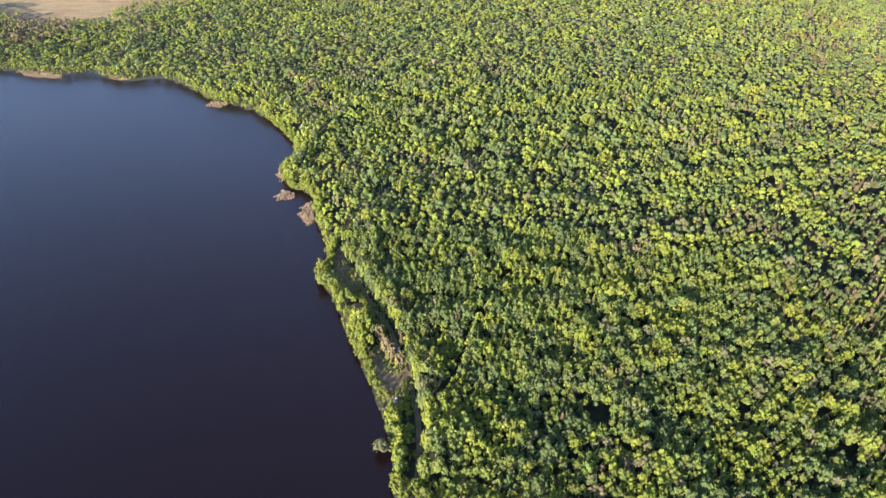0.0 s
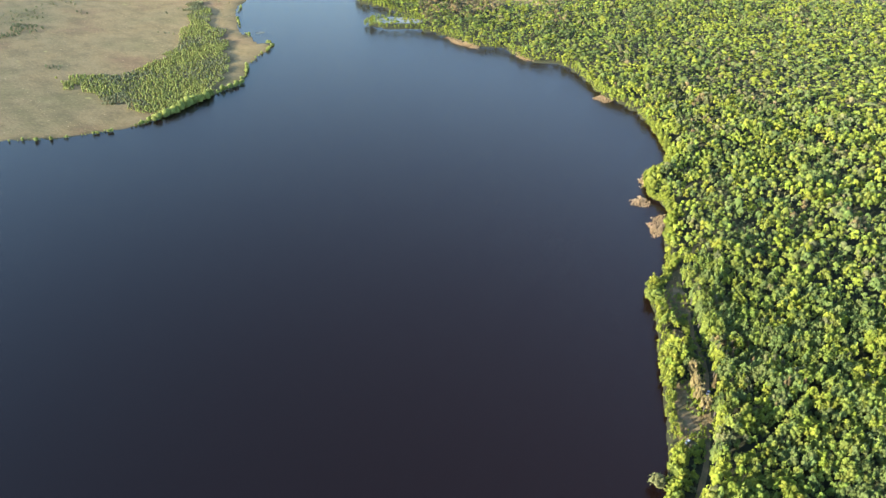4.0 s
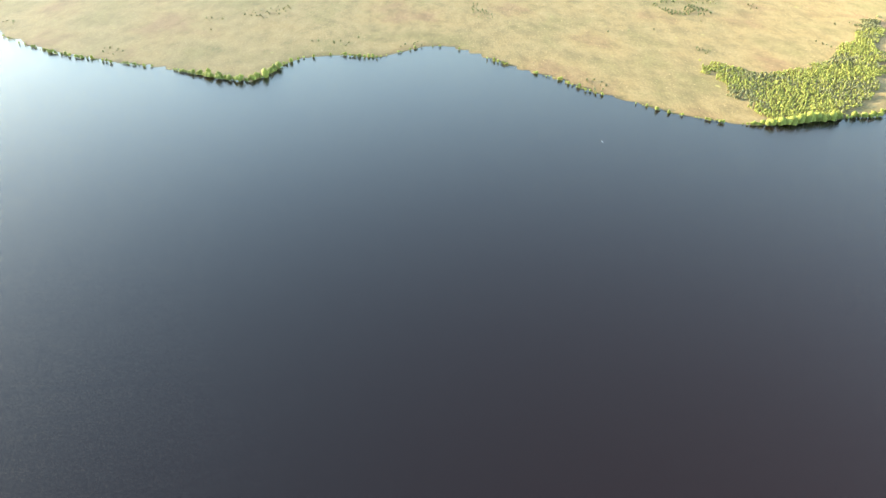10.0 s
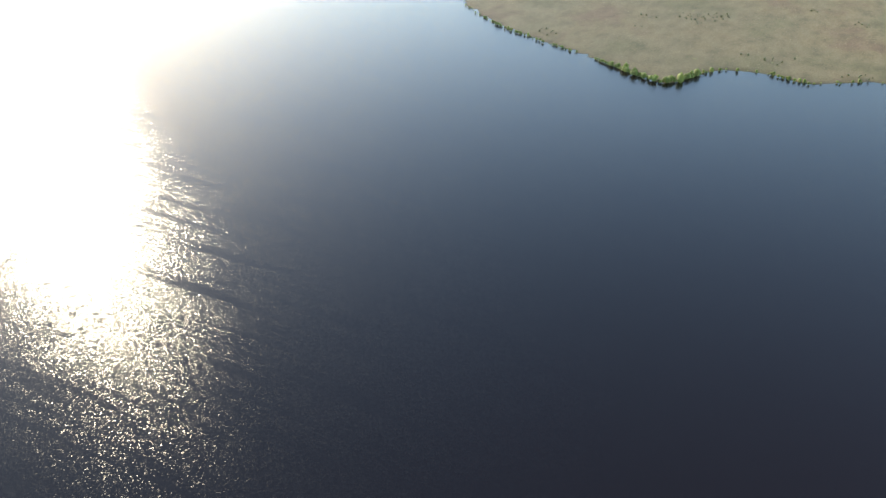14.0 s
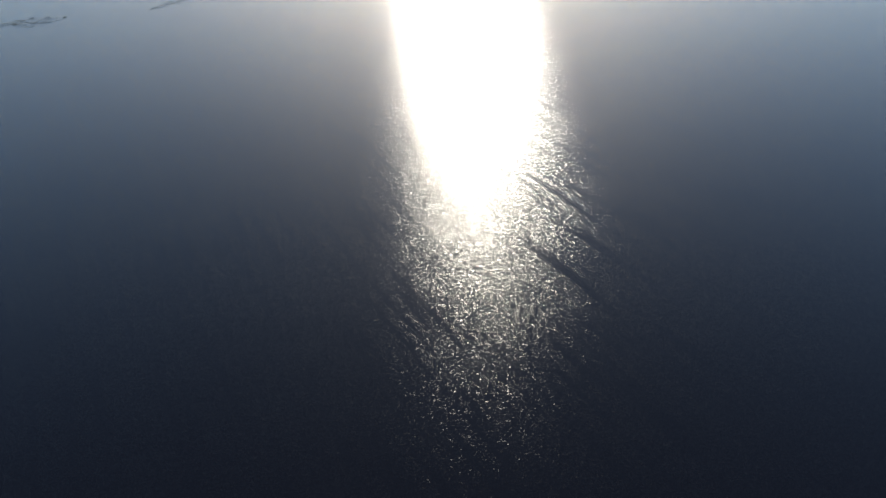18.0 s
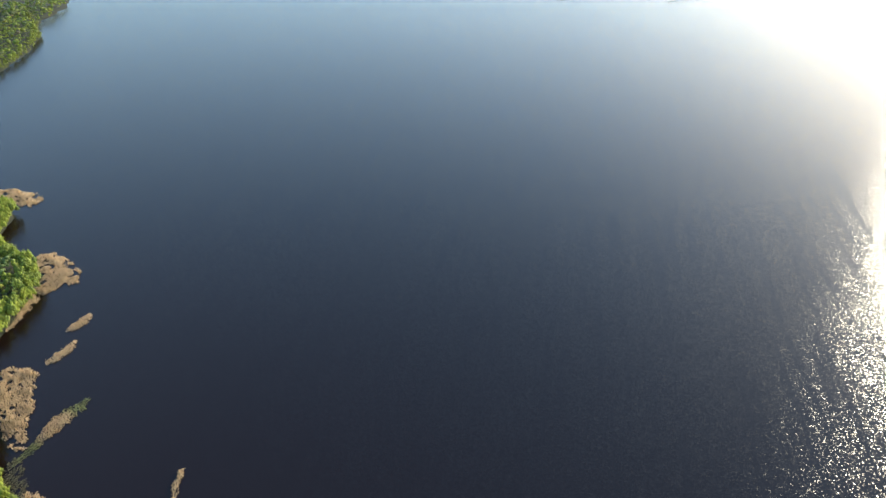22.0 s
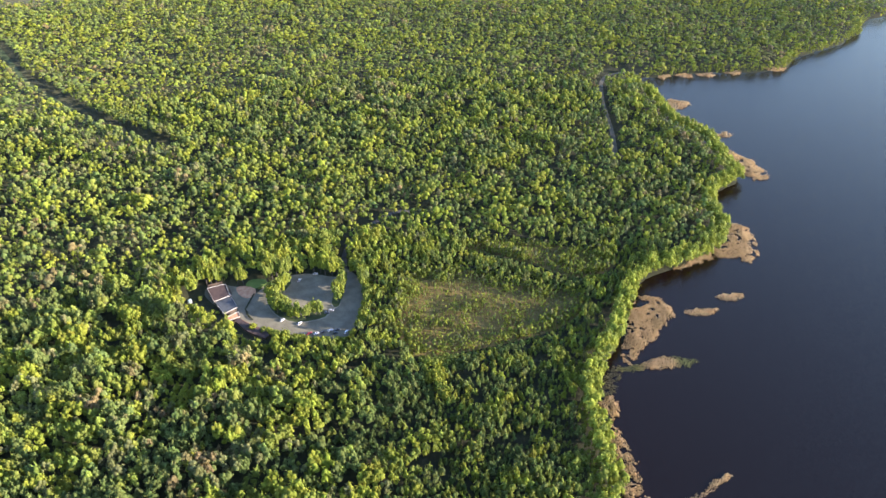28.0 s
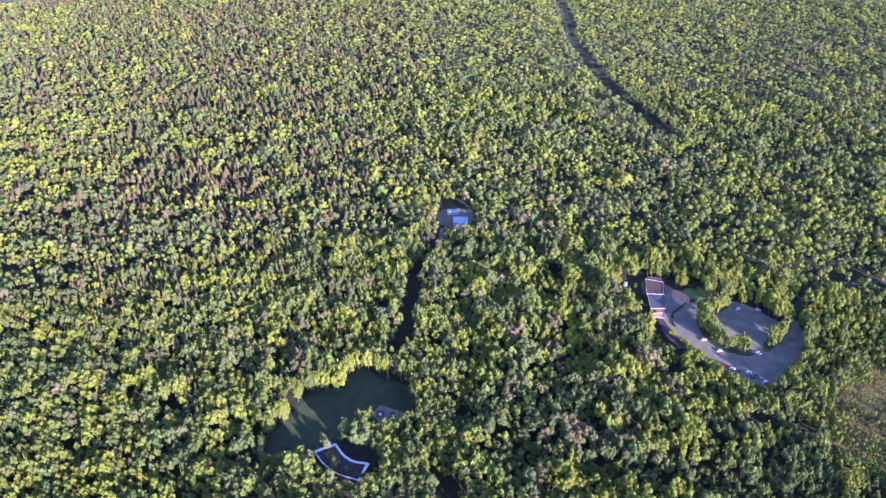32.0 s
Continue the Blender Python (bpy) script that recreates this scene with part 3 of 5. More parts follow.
def grow(zone, step, r0, r1, crowns, spires, seed, stretch, dense=False, part_of=None):
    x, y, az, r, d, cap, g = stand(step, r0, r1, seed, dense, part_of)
    n = len(x)
    big, patch, fine = field(x, y, 170, 1), field(x, y, 42, 2), g.uniform(size=n)
    spruce_land = np.exp(-(((az - 312) / 24) ** 2)) * np.clip((r - 330) / 200, 0, 1) * 0.42 + 0.08 + 0.5 * np.clip(big - 0.60, 0, 1)
    conifer = (field(x, y, 60, 4) * 0.45 + fine * 0.55 < spruce_land) & (d > 25) & (cap > 30)
    kind = np.full(n, 1)
    clump = field(x, y, 22, 12)
    own = groups(x + 5 * field(x, y, 9, 71), y + 5 * field(x, y, 9, 72), 15.0 if part_of != "north" else 12.0, 40)
    loud = 0.85 if part_of == "north" else 1.0          # an evener canopy in the northern wood
    u = patch * 0.34 + (own[:, 0] * loud + (0.5 - 0.5 * loud)) * 0.50 + g.uniform(size=n) * 0.16
    kind[u > 0.595] = 0
    kind[u < 0.40] = 2
    v = field(x, y, 75, 6) * 0.35 + own[:, 1] * 0.40 + g.uniform(size=n) * 0.25
    kind[v > 0.690] = 3
    kind[v > 0.800] = 4
    kind[d < 14] = np.where(g.uniform(size=(d < 14).sum()) < 0.7, 0, 1)
    rust = (np.hypot(x + 725, y - 1195) < 85) & (g.uniform(size=n) < 0.7)       # a brownish stand behind the northern shore
    kind[rust] = 4
    verge = away(LOT_OUTER, x, y, True) < 30
    kind[verge] = np.where(g.uniform(size=verge.sum()) < 0.6, 0, 1)
    young = youth(x, y)
    if dense:
        kind = np.where(kind > 2, 1, kind)
        kind = np.minimum(kind + (g.uniform(size=n) < 0.28), 2)
        conifer &= False
    size = (0.82 + 0.80 * g.uniform(size=n) ** 2.2 + 0.25 * np.clip((clump - 0.42) * 2.5, 0, 1) + 0.42 * loud * (own[:, 2] - 0.30)) * (1 - 0.30 * young) * stretch
    giant = g.uniform(size=n) < 0.10 * (1 - young)
    size = np.where(giant, size * 1.35, size)
    wide = 2.2 * size * (1 - 0.06 * young)
    tall = wide * g.uniform(1.25, 1.95, n) * (1 + 0.55 * young) / stretch
    calm = 0.65 if part_of == "north" else {"far-off": 0.5, "dense middle-distance": 0.75}.get(zone, 1.0)
    height = (4.0 * (1 - calm) + 6.5 + calm * 6.0 * field(x, y, 45, 8) + calm * 4.0 * np.clip((clump - 0.36) * 2.4, 0, 1) + calm * (own[:, 2] - 0.30) * 8.0 + 3.0 * size / stretch + g.uniform(-2.2, 2.6, n)) * (1 - 0.38 * young) * np.clip(0.6 + d / 45, 0.6, 1)
    ring = (away(LAWN_EDGE, x, y, True) < 32) & (y < 195)
    height = np.where(ring, np.maximum(height, 17 + 4 * g.uniform(size=n)), height)
    shade = np.hypot(x - 220, y - 116) < 32                      # mostly unseen trees, raised to keep the sun off the lawn
    height = np.where(shade, 19 + 3 * g.uniform(size=n), height)
    cap = np.where(shade, 40.0, cap)
    height = np.where(away(CUT, x, y) < 26, np.maximum(height, 16 + 3 * g.uniform(size=n)), height)
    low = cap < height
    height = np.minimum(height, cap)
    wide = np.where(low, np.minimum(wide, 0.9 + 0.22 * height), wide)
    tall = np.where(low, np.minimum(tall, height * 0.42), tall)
    tint = TINTS[kind] * g.uniform(0.86, 1.15, (n, 1)) * (1 + 0.34 * loud * (own[:, 3:] - 0.5)) * g.uniform(0.93, 1.07, (n, 3))
    z = np.maximum(height - tall, tall * 0.8) + LAND_Z
    single = np.zeros(n, bool)
    if zone in ("dense near", "dense northern", "dense young"):
        single = chosen(x, y)
        for k in np.where(single)[0]:
            SINGLES.append((x[k], y[k], z[k], wide[k], tall[k], kind[k], conifer[k], int(brown_at(x[k], y[k])), d[k]))
    q = ~conifer & ~single
    made = [(x[q], y[q], z[q], wide[q], tall[q], tint[q])]
    brown = (field(x, y, 90, 9) * 0.5 + g.uniform(size=n) * 0.5 > 0.50).astype(int)
    ctint = SPRUCE[brown] * g.uniform(0.8, 1.2, (n, 1))
    cw, ct = 2.1 * stretch * g.uniform(0.8, 1.2, n), g.uniform(3.0, 4.6, n)
    q = conifer & ~single
    made.append((x[q], y[q], np.maximum(height[q] * 0.95 - ct[q], ct[q]) + LAND_Z, cw[q], ct[q], ctint[q]))
    planted("broadleaf_wood", crowns, *made[0], LEAF, f"{zone} mixed broadleaf canopy in fresh spring green")
    if zone in ("dense near", "dense northern"):                # younger trees that fill the gaps below the crowns
        q = np.where((cap > 30) & (youth(x, y) < 0.45))[0][::2 if part_of == "north" else 1]
        u, w = x[q] + g.uniform(-0.6, 0.6, len(q)) * step, y[q] + g.uniform(-0.6, 0.6, len(q)) * step
        ok = np.ones(len(q), bool)
        for p, _ in CLEARINGS:
            ok &= ~inside(p, u, w)
        for p, lane, _ in LANES:
            ok &= away(p, u, w) > lane
        q, u, w = q[ok], u[ok], w[ok]
        fw, h = wide[q] * 0.85, height[q] * g.uniform(0.62, 0.85, len(q))
        planted("understorey", FAR_CROWNS, u, w, h - fw + LAND_Z, fw, fw, TINTS[np.minimum(kind[q], 2)] * g.uniform(0.8, 1.1, (len(q), 1)), LEAF, f"{zone} young broadleaf trees below the canopy")
    if conifer.any():
        planted("conifer_wood", spires, *made[1], NEEDLE, f"{zone} dark and brownish spruces among the broadleaf wood")


grow("dense young", 3.7, 240, 620, NEAR_CROWNS, NEAR_SPIRES, 104, 1.0, True)
# a stand out of view, added for the shade it casts on the lawn
grow("dense overflown", 5.4, 120, 250, DIM_CROWNS, FAR_SPIRES, 105, 1.0)
grow("dense near", 4.2, 250, 560, NEAR_CROWNS, NEAR_SPIRES, 101, 0.90, part_of="south")
grow("dense northern", 3.75, 250, 560, NEAR_CROWNS, NEAR_SPIRES, 106, 0.88, part_of="north")
grow("dense middle-distance", 5.7, 560, 1000, MID_CROWNS, MID_SPIRES, 102, 1.24)
grow("far-off", 7.0, 1000, 1660, DIM_CROWNS, FAR_SPIRES, 103, 1.5)


# ---- parts ----
def part(name, bm, material, parent, label="", m=None):
    me = bm
    if isinstance(bm, bmesh.types.BMesh):
        me = bpy.data.meshes.new(name)
        bm.to_mesh(me)
        bm.free()
        me.materials.append(material)
    ob = new(name, me)
    ob.parent = parent
    if m is not None:
        ob.matrix_local = m
    return tagged(ob, label)


def box(bm, sx, sy, sz, m=None, bevel=0.0):
    made = bmesh.ops.create_cube(bm, size=1.0, matrix=(m or Matrix()) @ Matrix.Diagonal((sx, sy, sz, 1)))
    if bevel:
        edges = list({e for v in made["verts"] for e in v.link_edges})
        bmesh.ops.bevel(bm, geom=edges, offset=bevel, segments=1, affect="EDGES")
    return bm


def boxed(sx, sy, sz, m=None, bevel=0.0):
    return box(bmesh.new(), sx, sy, sz, m, bevel)


def at(x, y, z, rz=0.0):
    return Matrix.Translation((x, y, z)) @ Matrix.Rotation(rz, 4, "Z")


def slab(outline, z0, z1):
    """A flat body over an outline."""
    bm = bmesh.new()
    f = bm.faces.new([bm.verts.new((x, y, z1)) for x, y in outline])
    if f.normal.z < 0 or sum((b[0] - a[0]) * (b[1] + a[1]) for a, b in zip(outline, list(outline[1:]) + [outline[0]])) > 0:
        f.normal_flip()
    low = bmesh.ops.extrude_face_region(bm, geom=[f])
    for v in low["geom"]:
        if isinstance(v, bmesh.types.BMVert):
            v.co.z = z0
    bmesh.ops.recalc_face_normals(bm, faces=bm.faces)
    bmesh.ops.triangulate(bm, faces=[q for q in bm.faces if len(q.verts) > 4])
    return bm


def ribbon(line, width, z0, z1, seed):
    """The outline of a road along a line, a little uneven."""
    p = np.array(line, float)
    t = np.linspace(0, len(p) - 1, (len(p) - 1) * 5 + 1)
    q = np.stack([np.interp(t, np.arange(len(p)), p[:, k]) for k in (0, 1)], -1)
    for _ in range(2):
        q[1:-1] = (q[:-2] + 2 * q[1:-1] + q[2:]) / 4
    d = np.gradient(q, axis=0)
    d /= np.linalg.norm(d, axis=1)[:, None]
    side = np.stack([-d[:, 1], d[:, 0]], -1)
    w = width / 2 * (1 + 0.16 * np.random.default_rng(seed).uniform(-1, 1, (len(q), 1)))
    bm = bmesh.new()
    left = [bm.verts.new((*c, z1)) for c in q + side * w]
    right = [bm.verts.new((*c, z1)) for c in q - side * w]
    for k in range(len(q) - 1):
        bm.faces.new((left[k], right[k], right[k + 1], left[k + 1]))
    made = bmesh.ops.extrude_face_region(bm, geom=bm.faces[:])
    for v in made["geom"]:
        if isinstance(v, bmesh.types.BMVert):
            v.co.z = z0
    bmesh.ops.recalc_face_normals(bm, faces=bm.faces)
    return bm


def structure(name, bm, material, label, category):
    me = bpy.data.meshes.new(name)
    bm.to_mesh(me)
    bm.free()
    me.materials.append(material)
    return tagged(new(name, me), label, category, kind="structure")


MEADOW = worn("meadow_grass", (0.185, 0.130, 0.045), (0.100, 0.092, 0.030), 0.05, 0.95, 0, 0.15, 0.9, 0.15)
BANK = worn("sandy_bank", (0.200, 0.138, 0.070), (0.095, 0.090, 0.036), 0.14, 0.95, 0, 0.15, 1.2, 0.05)
# grass again, with sunshine put into a brighter green
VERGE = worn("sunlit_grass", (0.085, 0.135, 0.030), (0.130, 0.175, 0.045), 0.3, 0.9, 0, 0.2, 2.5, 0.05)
MUD = worn("pale_mud", (0.17, 0.18, 0.165), (0.25, 0.26, 0.24), 0.05, 0.5, 0, 0.4, 0.6, 0.03)
KERB = worn("kerb_concrete", (0.36, 0.35, 0.33), (0.46, 0.44, 0.41), 0.5)
PAVING = worn("paving", (0.145, 0.138, 0.112), (0.21, 0.20, 0.165), 0.3, 0.85, 0, 0.3, 2.0, 0.01)
ROOF_BROWN = worn("brown_roofing", (0.040, 0.027, 0.024), (0.066, 0.044, 0.037), 0.4, 0.8, 0, 0.3, 3.0, 0.03)
ROOF_GREY = worn("grey_roofing", (0.17, 0.168, 0.150), (0.24, 0.235, 0.215), 0.25, 0.7, 0, 0.3, 3.0, 0.02)
ROOF_PALE = worn("pale_metal_roof", (0.24, 0.34, 0.38), (0.32, 0.42, 0.46), 0.3, 0.45, 0.2, 0.5, 3.0, 0.01)
PLASTER = worn("white_plaster", (0.66, 0.65, 0.62), (0.78, 0.77, 0.74), 0.4, 0.85)
TIMBER = worn("dark_timber", (0.060, 0.045, 0.035), (0.11, 0.08, 0.06), 1.5, 0.8, 0, 0.3, 9.0)
SAND = worn("bare_sand", (0.30, 0.155, 0.085), (0.44, 0.27, 0.165), 0.3, 0.95)
SLATE = worn("slate_roofing", (0.040, 0.046, 0.054), (0.060, 0.066, 0.074), 0.3, 0.7, 0, 0.3, 3.0, 0.02)
GLASS, _gt, _gb = surface("window_glass", 0.08, 0, 0.5)
_gb.inputs["Base Color"].default_value = (0.02, 0.024, 0.028, 1)
RUBBER = worn("tyre_rubber", (0.020, 0.020, 0.020), (0.032, 0.031, 0.030), 4.0, 0.9)
ALLOY = worn("wheel_alloy", (0.40, 0.40, 0.41), (0.52, 0.52, 0.53), 4.0, 0.4, 0.8)
LAMP_CLEAR, _lt, _lb = surface("clear_lamp", 0.15, 0, 0.5)
_lb.inputs["Base Color"].default_value = (0.6, 0.6, 0.58, 1)
LAMP_RED, _lt, _lb = surface("red_lamp", 0.2, 0, 0.5)
_lb.inputs["Base Color"].default_value = (0.35, 0.02, 0.02, 1)


def paint(name, c):
    m, nt, b = surface(name, 0.3, 0.0, 0.5)
    b.inputs["Coat Weight"].default_value = 0.5
    dust = ramp(nt, noise_tex(nt, 3.0, 4), (0.35, c), (0.75, tuple(v * 0.85 + 0.02 for v in c)))
    nt.links.new(dust, b.inputs["Base Color"])
    return m


PAINTS = {"white": paint("white_car_paint", (0.58, 0.58, 0.58)), "silver": paint("silver_car_paint", (0.45, 0.46, 0.48)),
          "dark": paint("dark_car_paint", (0.025, 0.028, 0.035)), "red": paint("red_car_paint", (0.30, 0.03, 0.03)),
          "blue": paint("blue_car_paint", (0.05, 0.09, 0.20))}

# ---- roads, lots and clearings ----
Z = LAND_Z
structure("parking_loop", slab(rounded(LOT_OUTER, 3), Z - 0.6, Z + 0.05), ASPHALT, "grey asphalt loop road and car park in the wood", "car park")
structure("road_exit", ribbon(ROAD_EXIT, 5.6, Z - 0.6, Z + 0.045, 1), SHADED_ASPHALT, "grey asphalt road leaving the car park", "road")
structure("road_lakeside", ribbon(ROAD_N, 5.2, Z - 0.6, Z + 0.045, 2), OLD_ROAD, "worn grey asphalt road bending along the lakeside wood", "road")
structure("track_house", ribbon(HOUSE_TRACK[:4], 4.0, Z - 0.6, Z + 0.04, 3), GRAVEL, "gravel track to the woodland house", "track")
structure("track_shore", ribbon(NE_ROAD, 3.4, Z - 0.6, Z + 0.05, 4), BANK, "sandy track behind the lakeshore trees", "track")
structure("path_lawn", ribbon(LAWN_PATH, 4.0, Z - 0.6, Z + 0.06, 5), GRAVEL, "gravel path at the edge of the lawn", "path")
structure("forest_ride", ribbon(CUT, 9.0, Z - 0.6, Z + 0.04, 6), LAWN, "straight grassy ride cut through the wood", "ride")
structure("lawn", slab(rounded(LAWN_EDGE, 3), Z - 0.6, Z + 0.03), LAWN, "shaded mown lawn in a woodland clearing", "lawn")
# asphalt's dark tone puts the trees' shade into this gravel
structure("house_yard", slab(rounded(HOUSECL, 3), Z - 0.6, Z + 0.03), ASPHALT, "gravel yard round the woodland house", "yard")
for outline in (NE_CLEAR, NE_TOP, NE_MID):
    structure("shore_clearing", slab(rounded(outline, 3), Z - 0.6, Z + 0.02), BANK, "bare sandy clearing along the lakeshore", "clearing")
structure("meadow_large", slab(rounded(FIELD_A, 3), Z - 0.6, Z + 0.03), MEADOW, "rough tan meadow with young saplings", "meadow")
structure("meadow_small", slab(rounded(FIELD_B, 3), Z - 0.6, Z + 0.035), MEADOW, "rough tan meadow with young saplings", "meadow")
structure("mud_flat", slab(rounded(INLET, 3), Z - 0.6, Z + 0.03), MUD, "pale mud and water plants in a shore inlet", "mud flat")
for k, outline in enumerate((LOT_ISLAND, ISLAND_E)):
    r = rounded(outline, 3)
    isl = structure("traffic_island", slab(r, Z - 0.5, Z + 0.17), PAVING, "kerbed planted island in the car park", "island")
    c = r.mean(0)
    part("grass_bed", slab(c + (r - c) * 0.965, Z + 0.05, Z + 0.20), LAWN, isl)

# ---- trees one by one ----
def soft_mesh(name, shape, material, tint):
    v, f, shade = shape
    return build_mesh(name, v, f, material, np.tile(tint, (len(v), 1)) * (1 if shade is None else shade[:, None]))


def trunk_mesh(name, limbs):
    """A tapered trunk one unit high, with limbs that rise into the crown."""
    g = np.random.default_rng(len(name) + limbs)
    v, f = [], []

    def spar(a, b, ra, rb):
        a, b = np.array(a), np.array(b)
        d = (b - a) / np.linalg.norm(b - a)
        u = np.cross(d, (0.3, 0.9, 0.1))
        u /= np.linalg.norm(u)
        w = np.cross(d, u)
        n = len(v)
        for p, r in ((a, ra), (b, rb)):
            for s in range(5):
                q = 2 * math.pi * s / 5
                v.append(p + r * (math.cos(q) * u + math.sin(q) * w))
        for s in range(5):
            t = (s + 1) % 5
            f.append((n + s, n + t, n + 5 + t))
            f.append((n + s, n + 5 + t, n + 5 + s))
    spar((0, 0, -0.05), (0, 0, 0.55), 0.026, 0.018)
    spar((0, 0, 0.55), (0.02, -0.01, 0.95), 0.018, 0.005)
    for k in range(limbs):
        a = 2 * math.pi * k / limbs + g.uniform(0, 1)
        z = g.uniform(0.40, 0.65)
        spar((0, 0, z), (0.16 * math.cos(a), 0.16 * math.sin(a), z + 0.22), 0.010, 0.003)
    return build_mesh(name, v, f, BARK)


RICH = [lobed(16, -0.2, 60, 200 + k, 0.62, (0.26, 0.42)) for k in range(5)]
RICH_SPIRES = [(*spire_shape(9, 8, 220 + k), None) for k in range(4)]
CROWN_MESH = [[soft_mesh("crown", s, LEAF, t) for s in RICH] for t in TINTS]
SPIRE_MESH = [[soft_mesh("crown", s, NEEDLE, t) for s in RICH_SPIRES] for t in SPRUCE]
TRUNK, MAST = trunk_mesh("trunk", 5), trunk_mesh("trunk", 0)
TREE_WORDS = ("bright yellow-green broadleaf tree", "mid-green broadleaf tree", "dark green broadleaf tree", "grey-green birch", "brownish half-leafed tree")
tally = {"n": 0}


def tree(x, y, crown_z, wide, tall, kind, conifer, brown, where, group):
    k = tally["n"] = tally["n"] + 1
    base = new("spruce" if conifer else "broadleaf_tree")
    base.location = (x, y, LAND_Z)
    words = ("brownish spruce" if brown else "dark green spruce") if conifer else TREE_WORDS[kind]
    tagged(base, f"{words} {where}", "tree", group)
    if conifer:
        tall = min(tall * 1.5, 8.0)
        crown_z = LAND_Z + 1.5 + tall
    top = crown_z - LAND_Z + tall
    if not conifer:                      # leafy almost to the ground where it stands free
        tall = max(tall, (top - 1.2) / 2)
        crown_z = LAND_Z + top - tall
    part("trunk", MAST if conifer else TRUNK, None, base, m=Matrix.Diagonal((top, top, top, 1)))
    mesh = (SPIRE_MESH[brown] if conifer else CROWN_MESH[kind])[k % (4 if conifer else 5)]
    wide = wide * 0.72 if conifer else wide * 1.28
    part("crown", mesh, None, base, m=at(0, 0, crown_z - LAND_Z, k * 1.7) @ Matrix.Diagonal((wide, wide, tall, 1)))


def spot(x, y):
    for p, w, g in ((LOT_OUTER, "beside the car park", "trees round the car park"), (LAWN_EDGE, "at the edge of the lawn", "trees round the lawn"),
                    (HOUSECL, "beside the house yard", "trees round the house")):
        if away(p, np.array(x), np.array(y), True) < 11:
            return w, g
    if y > 230:
        return "along the shore track", "trees along the shore track"
    return ("on the reedy lakeshore", "trees on the lakeshore") if y < -100 else ("by the lawn path", "trees by the lawn path")


for x, y, z, wide, tall, kind, conifer, brown, d in SINGLES:
    tree(x, y, z, wide, tall, kind, conifer, brown, *spot(x, y))
g = np.random.default_rng(11)
for outline, step in ((LOT_ISLAND, 4.4), (ISLAND_E, 4.4)):
    p = np.array(outline, float)
    for x in np.arange(p[:, 0].min(), p[:, 0].max(), step):
        for y in np.arange(p[:, 1].min(), p[:, 1].max(), step):
            u, v = x + g.uniform(-1.4, 1.4), y + g.uniform(-1.4, 1.4)
            if inside(p, np.array([u]), np.array([v]))[0] and away(p, np.array([u]), np.array([v]), True)[0] > 1.0:
                w = g.uniform(2.4, 3.4)
                tree(u, v, Z + g.uniform(6.0, 10.0), w, w * g.uniform(1.6, 2.4), int(g.choice([0, 0, 1, 1])), False, 0, "on the car park island", "trees on the car park islands")
# two tall brownish trees in the shore clearing, and a bare one leaning over the water
for u, v in ((-53, 409), (-42, 386), (-36, 379), (-47, 396)):
    tree(u, v, Z + 10.5, 3.0, 7.0, 4, False, 0, "in the shore clearing", "trees along the shore track")
for u, v, w in ((306, 205, 4.6), (311, 214, 4.2), (302, 213, 3.6), (315, 208, 3.8)):
    tree(u, v, Z + 12.5, w, 6.0, 0, False, 0, "at the corner of the lawn", "trees round the lawn")
tree(-105, 485, Z + 5.0, 6.4, 5.4, 1, False, 0, "on a small point of the lakeshore", "trees along the shore track")
tree(-43, 304, Z + 4.5, 4.0, 4.2, 3, False, 0, "leaning over the lake", "trees along the shore track")

# ---- a belt of bushes and young trees right at the water ----
def shore_belt(name, line, step, seed, deep, label, shapes, high=0.0, tone=1.0):
    g = np.random.default_rng(seed)
    p = np.array(line, float)
    seg = np.r_[0, np.cumsum(np.linalg.norm(np.diff(p, axis=0), axis=1))]
    t = np.repeat(np.arange(0, seg[-1], step), 3)
    x, y = (np.interp(t, seg, p[:, k]) + g.uniform(-deep, deep, len(t)) for k in (0, 1))
    d = np.where(inside(WOODLAND_R, x, y), 1, -1) * away(WOODLAND_R, x, y, True)
    ok = (d > -1.2 - 0.15 * high) & (d < deep) & (field(x, y, 13, seed) > 0.2)
    for q, w in ((NE_ROAD, 3.0), (ROAD_N, 4.5)):
        ok &= away(q, x, y) > w
    for q in (NE_CLEAR, NE_TOP, NE_MID):
        ok &= ~inside(q, x, y)
    x, y, d = x[ok], y[ok], d[ok]
    n = len(x)
    w = g.uniform(1.5, 2.9, n) * (0.85 + 0.04 * d + 0.04 * high)
    w = np.where(sun_room(x, y) < 30, w * 0.62, w)
    tall = w * g.uniform(1.4, 2.1, n)
    tint = np.where(g.uniform(size=(n, 1)) < 0.65, (0.250, 0.290, 0.038), (0.180, 0.222, 0.038)) * tone * g.uniform(0.85, 1.15, (n, 1))
    planted(name, shapes, x, y, Z - 0.8 + tall * 0.85 + g.uniform(0.0, 1.0, n) ** 0.6 * (1.2 + high + np.maximum(d, 0) * 0.4 * (high == 0)), w, tall, tint, LEAF, label, "lakeshore trees")


shore_belt("lakeshore_thicket", SHORE_SW[10:], 1.5, 601, 10, "bright green alder and willow thicket on the lakeshore", NEAR_CROWNS, 7.0)
shore_belt("lakeshore_thicket", SHORE_NE[18:], 1.5, 602, 9, "bright green alder and willow thicket on the lakeshore", NEAR_CROWNS, tone=0.76)
shore_belt("lakeshore_thicket", SHORE_NE[:19], 2.4, 603, 10, "far bright willow thicket along the lakeshore", DIM_CROWNS, tone=0.8)
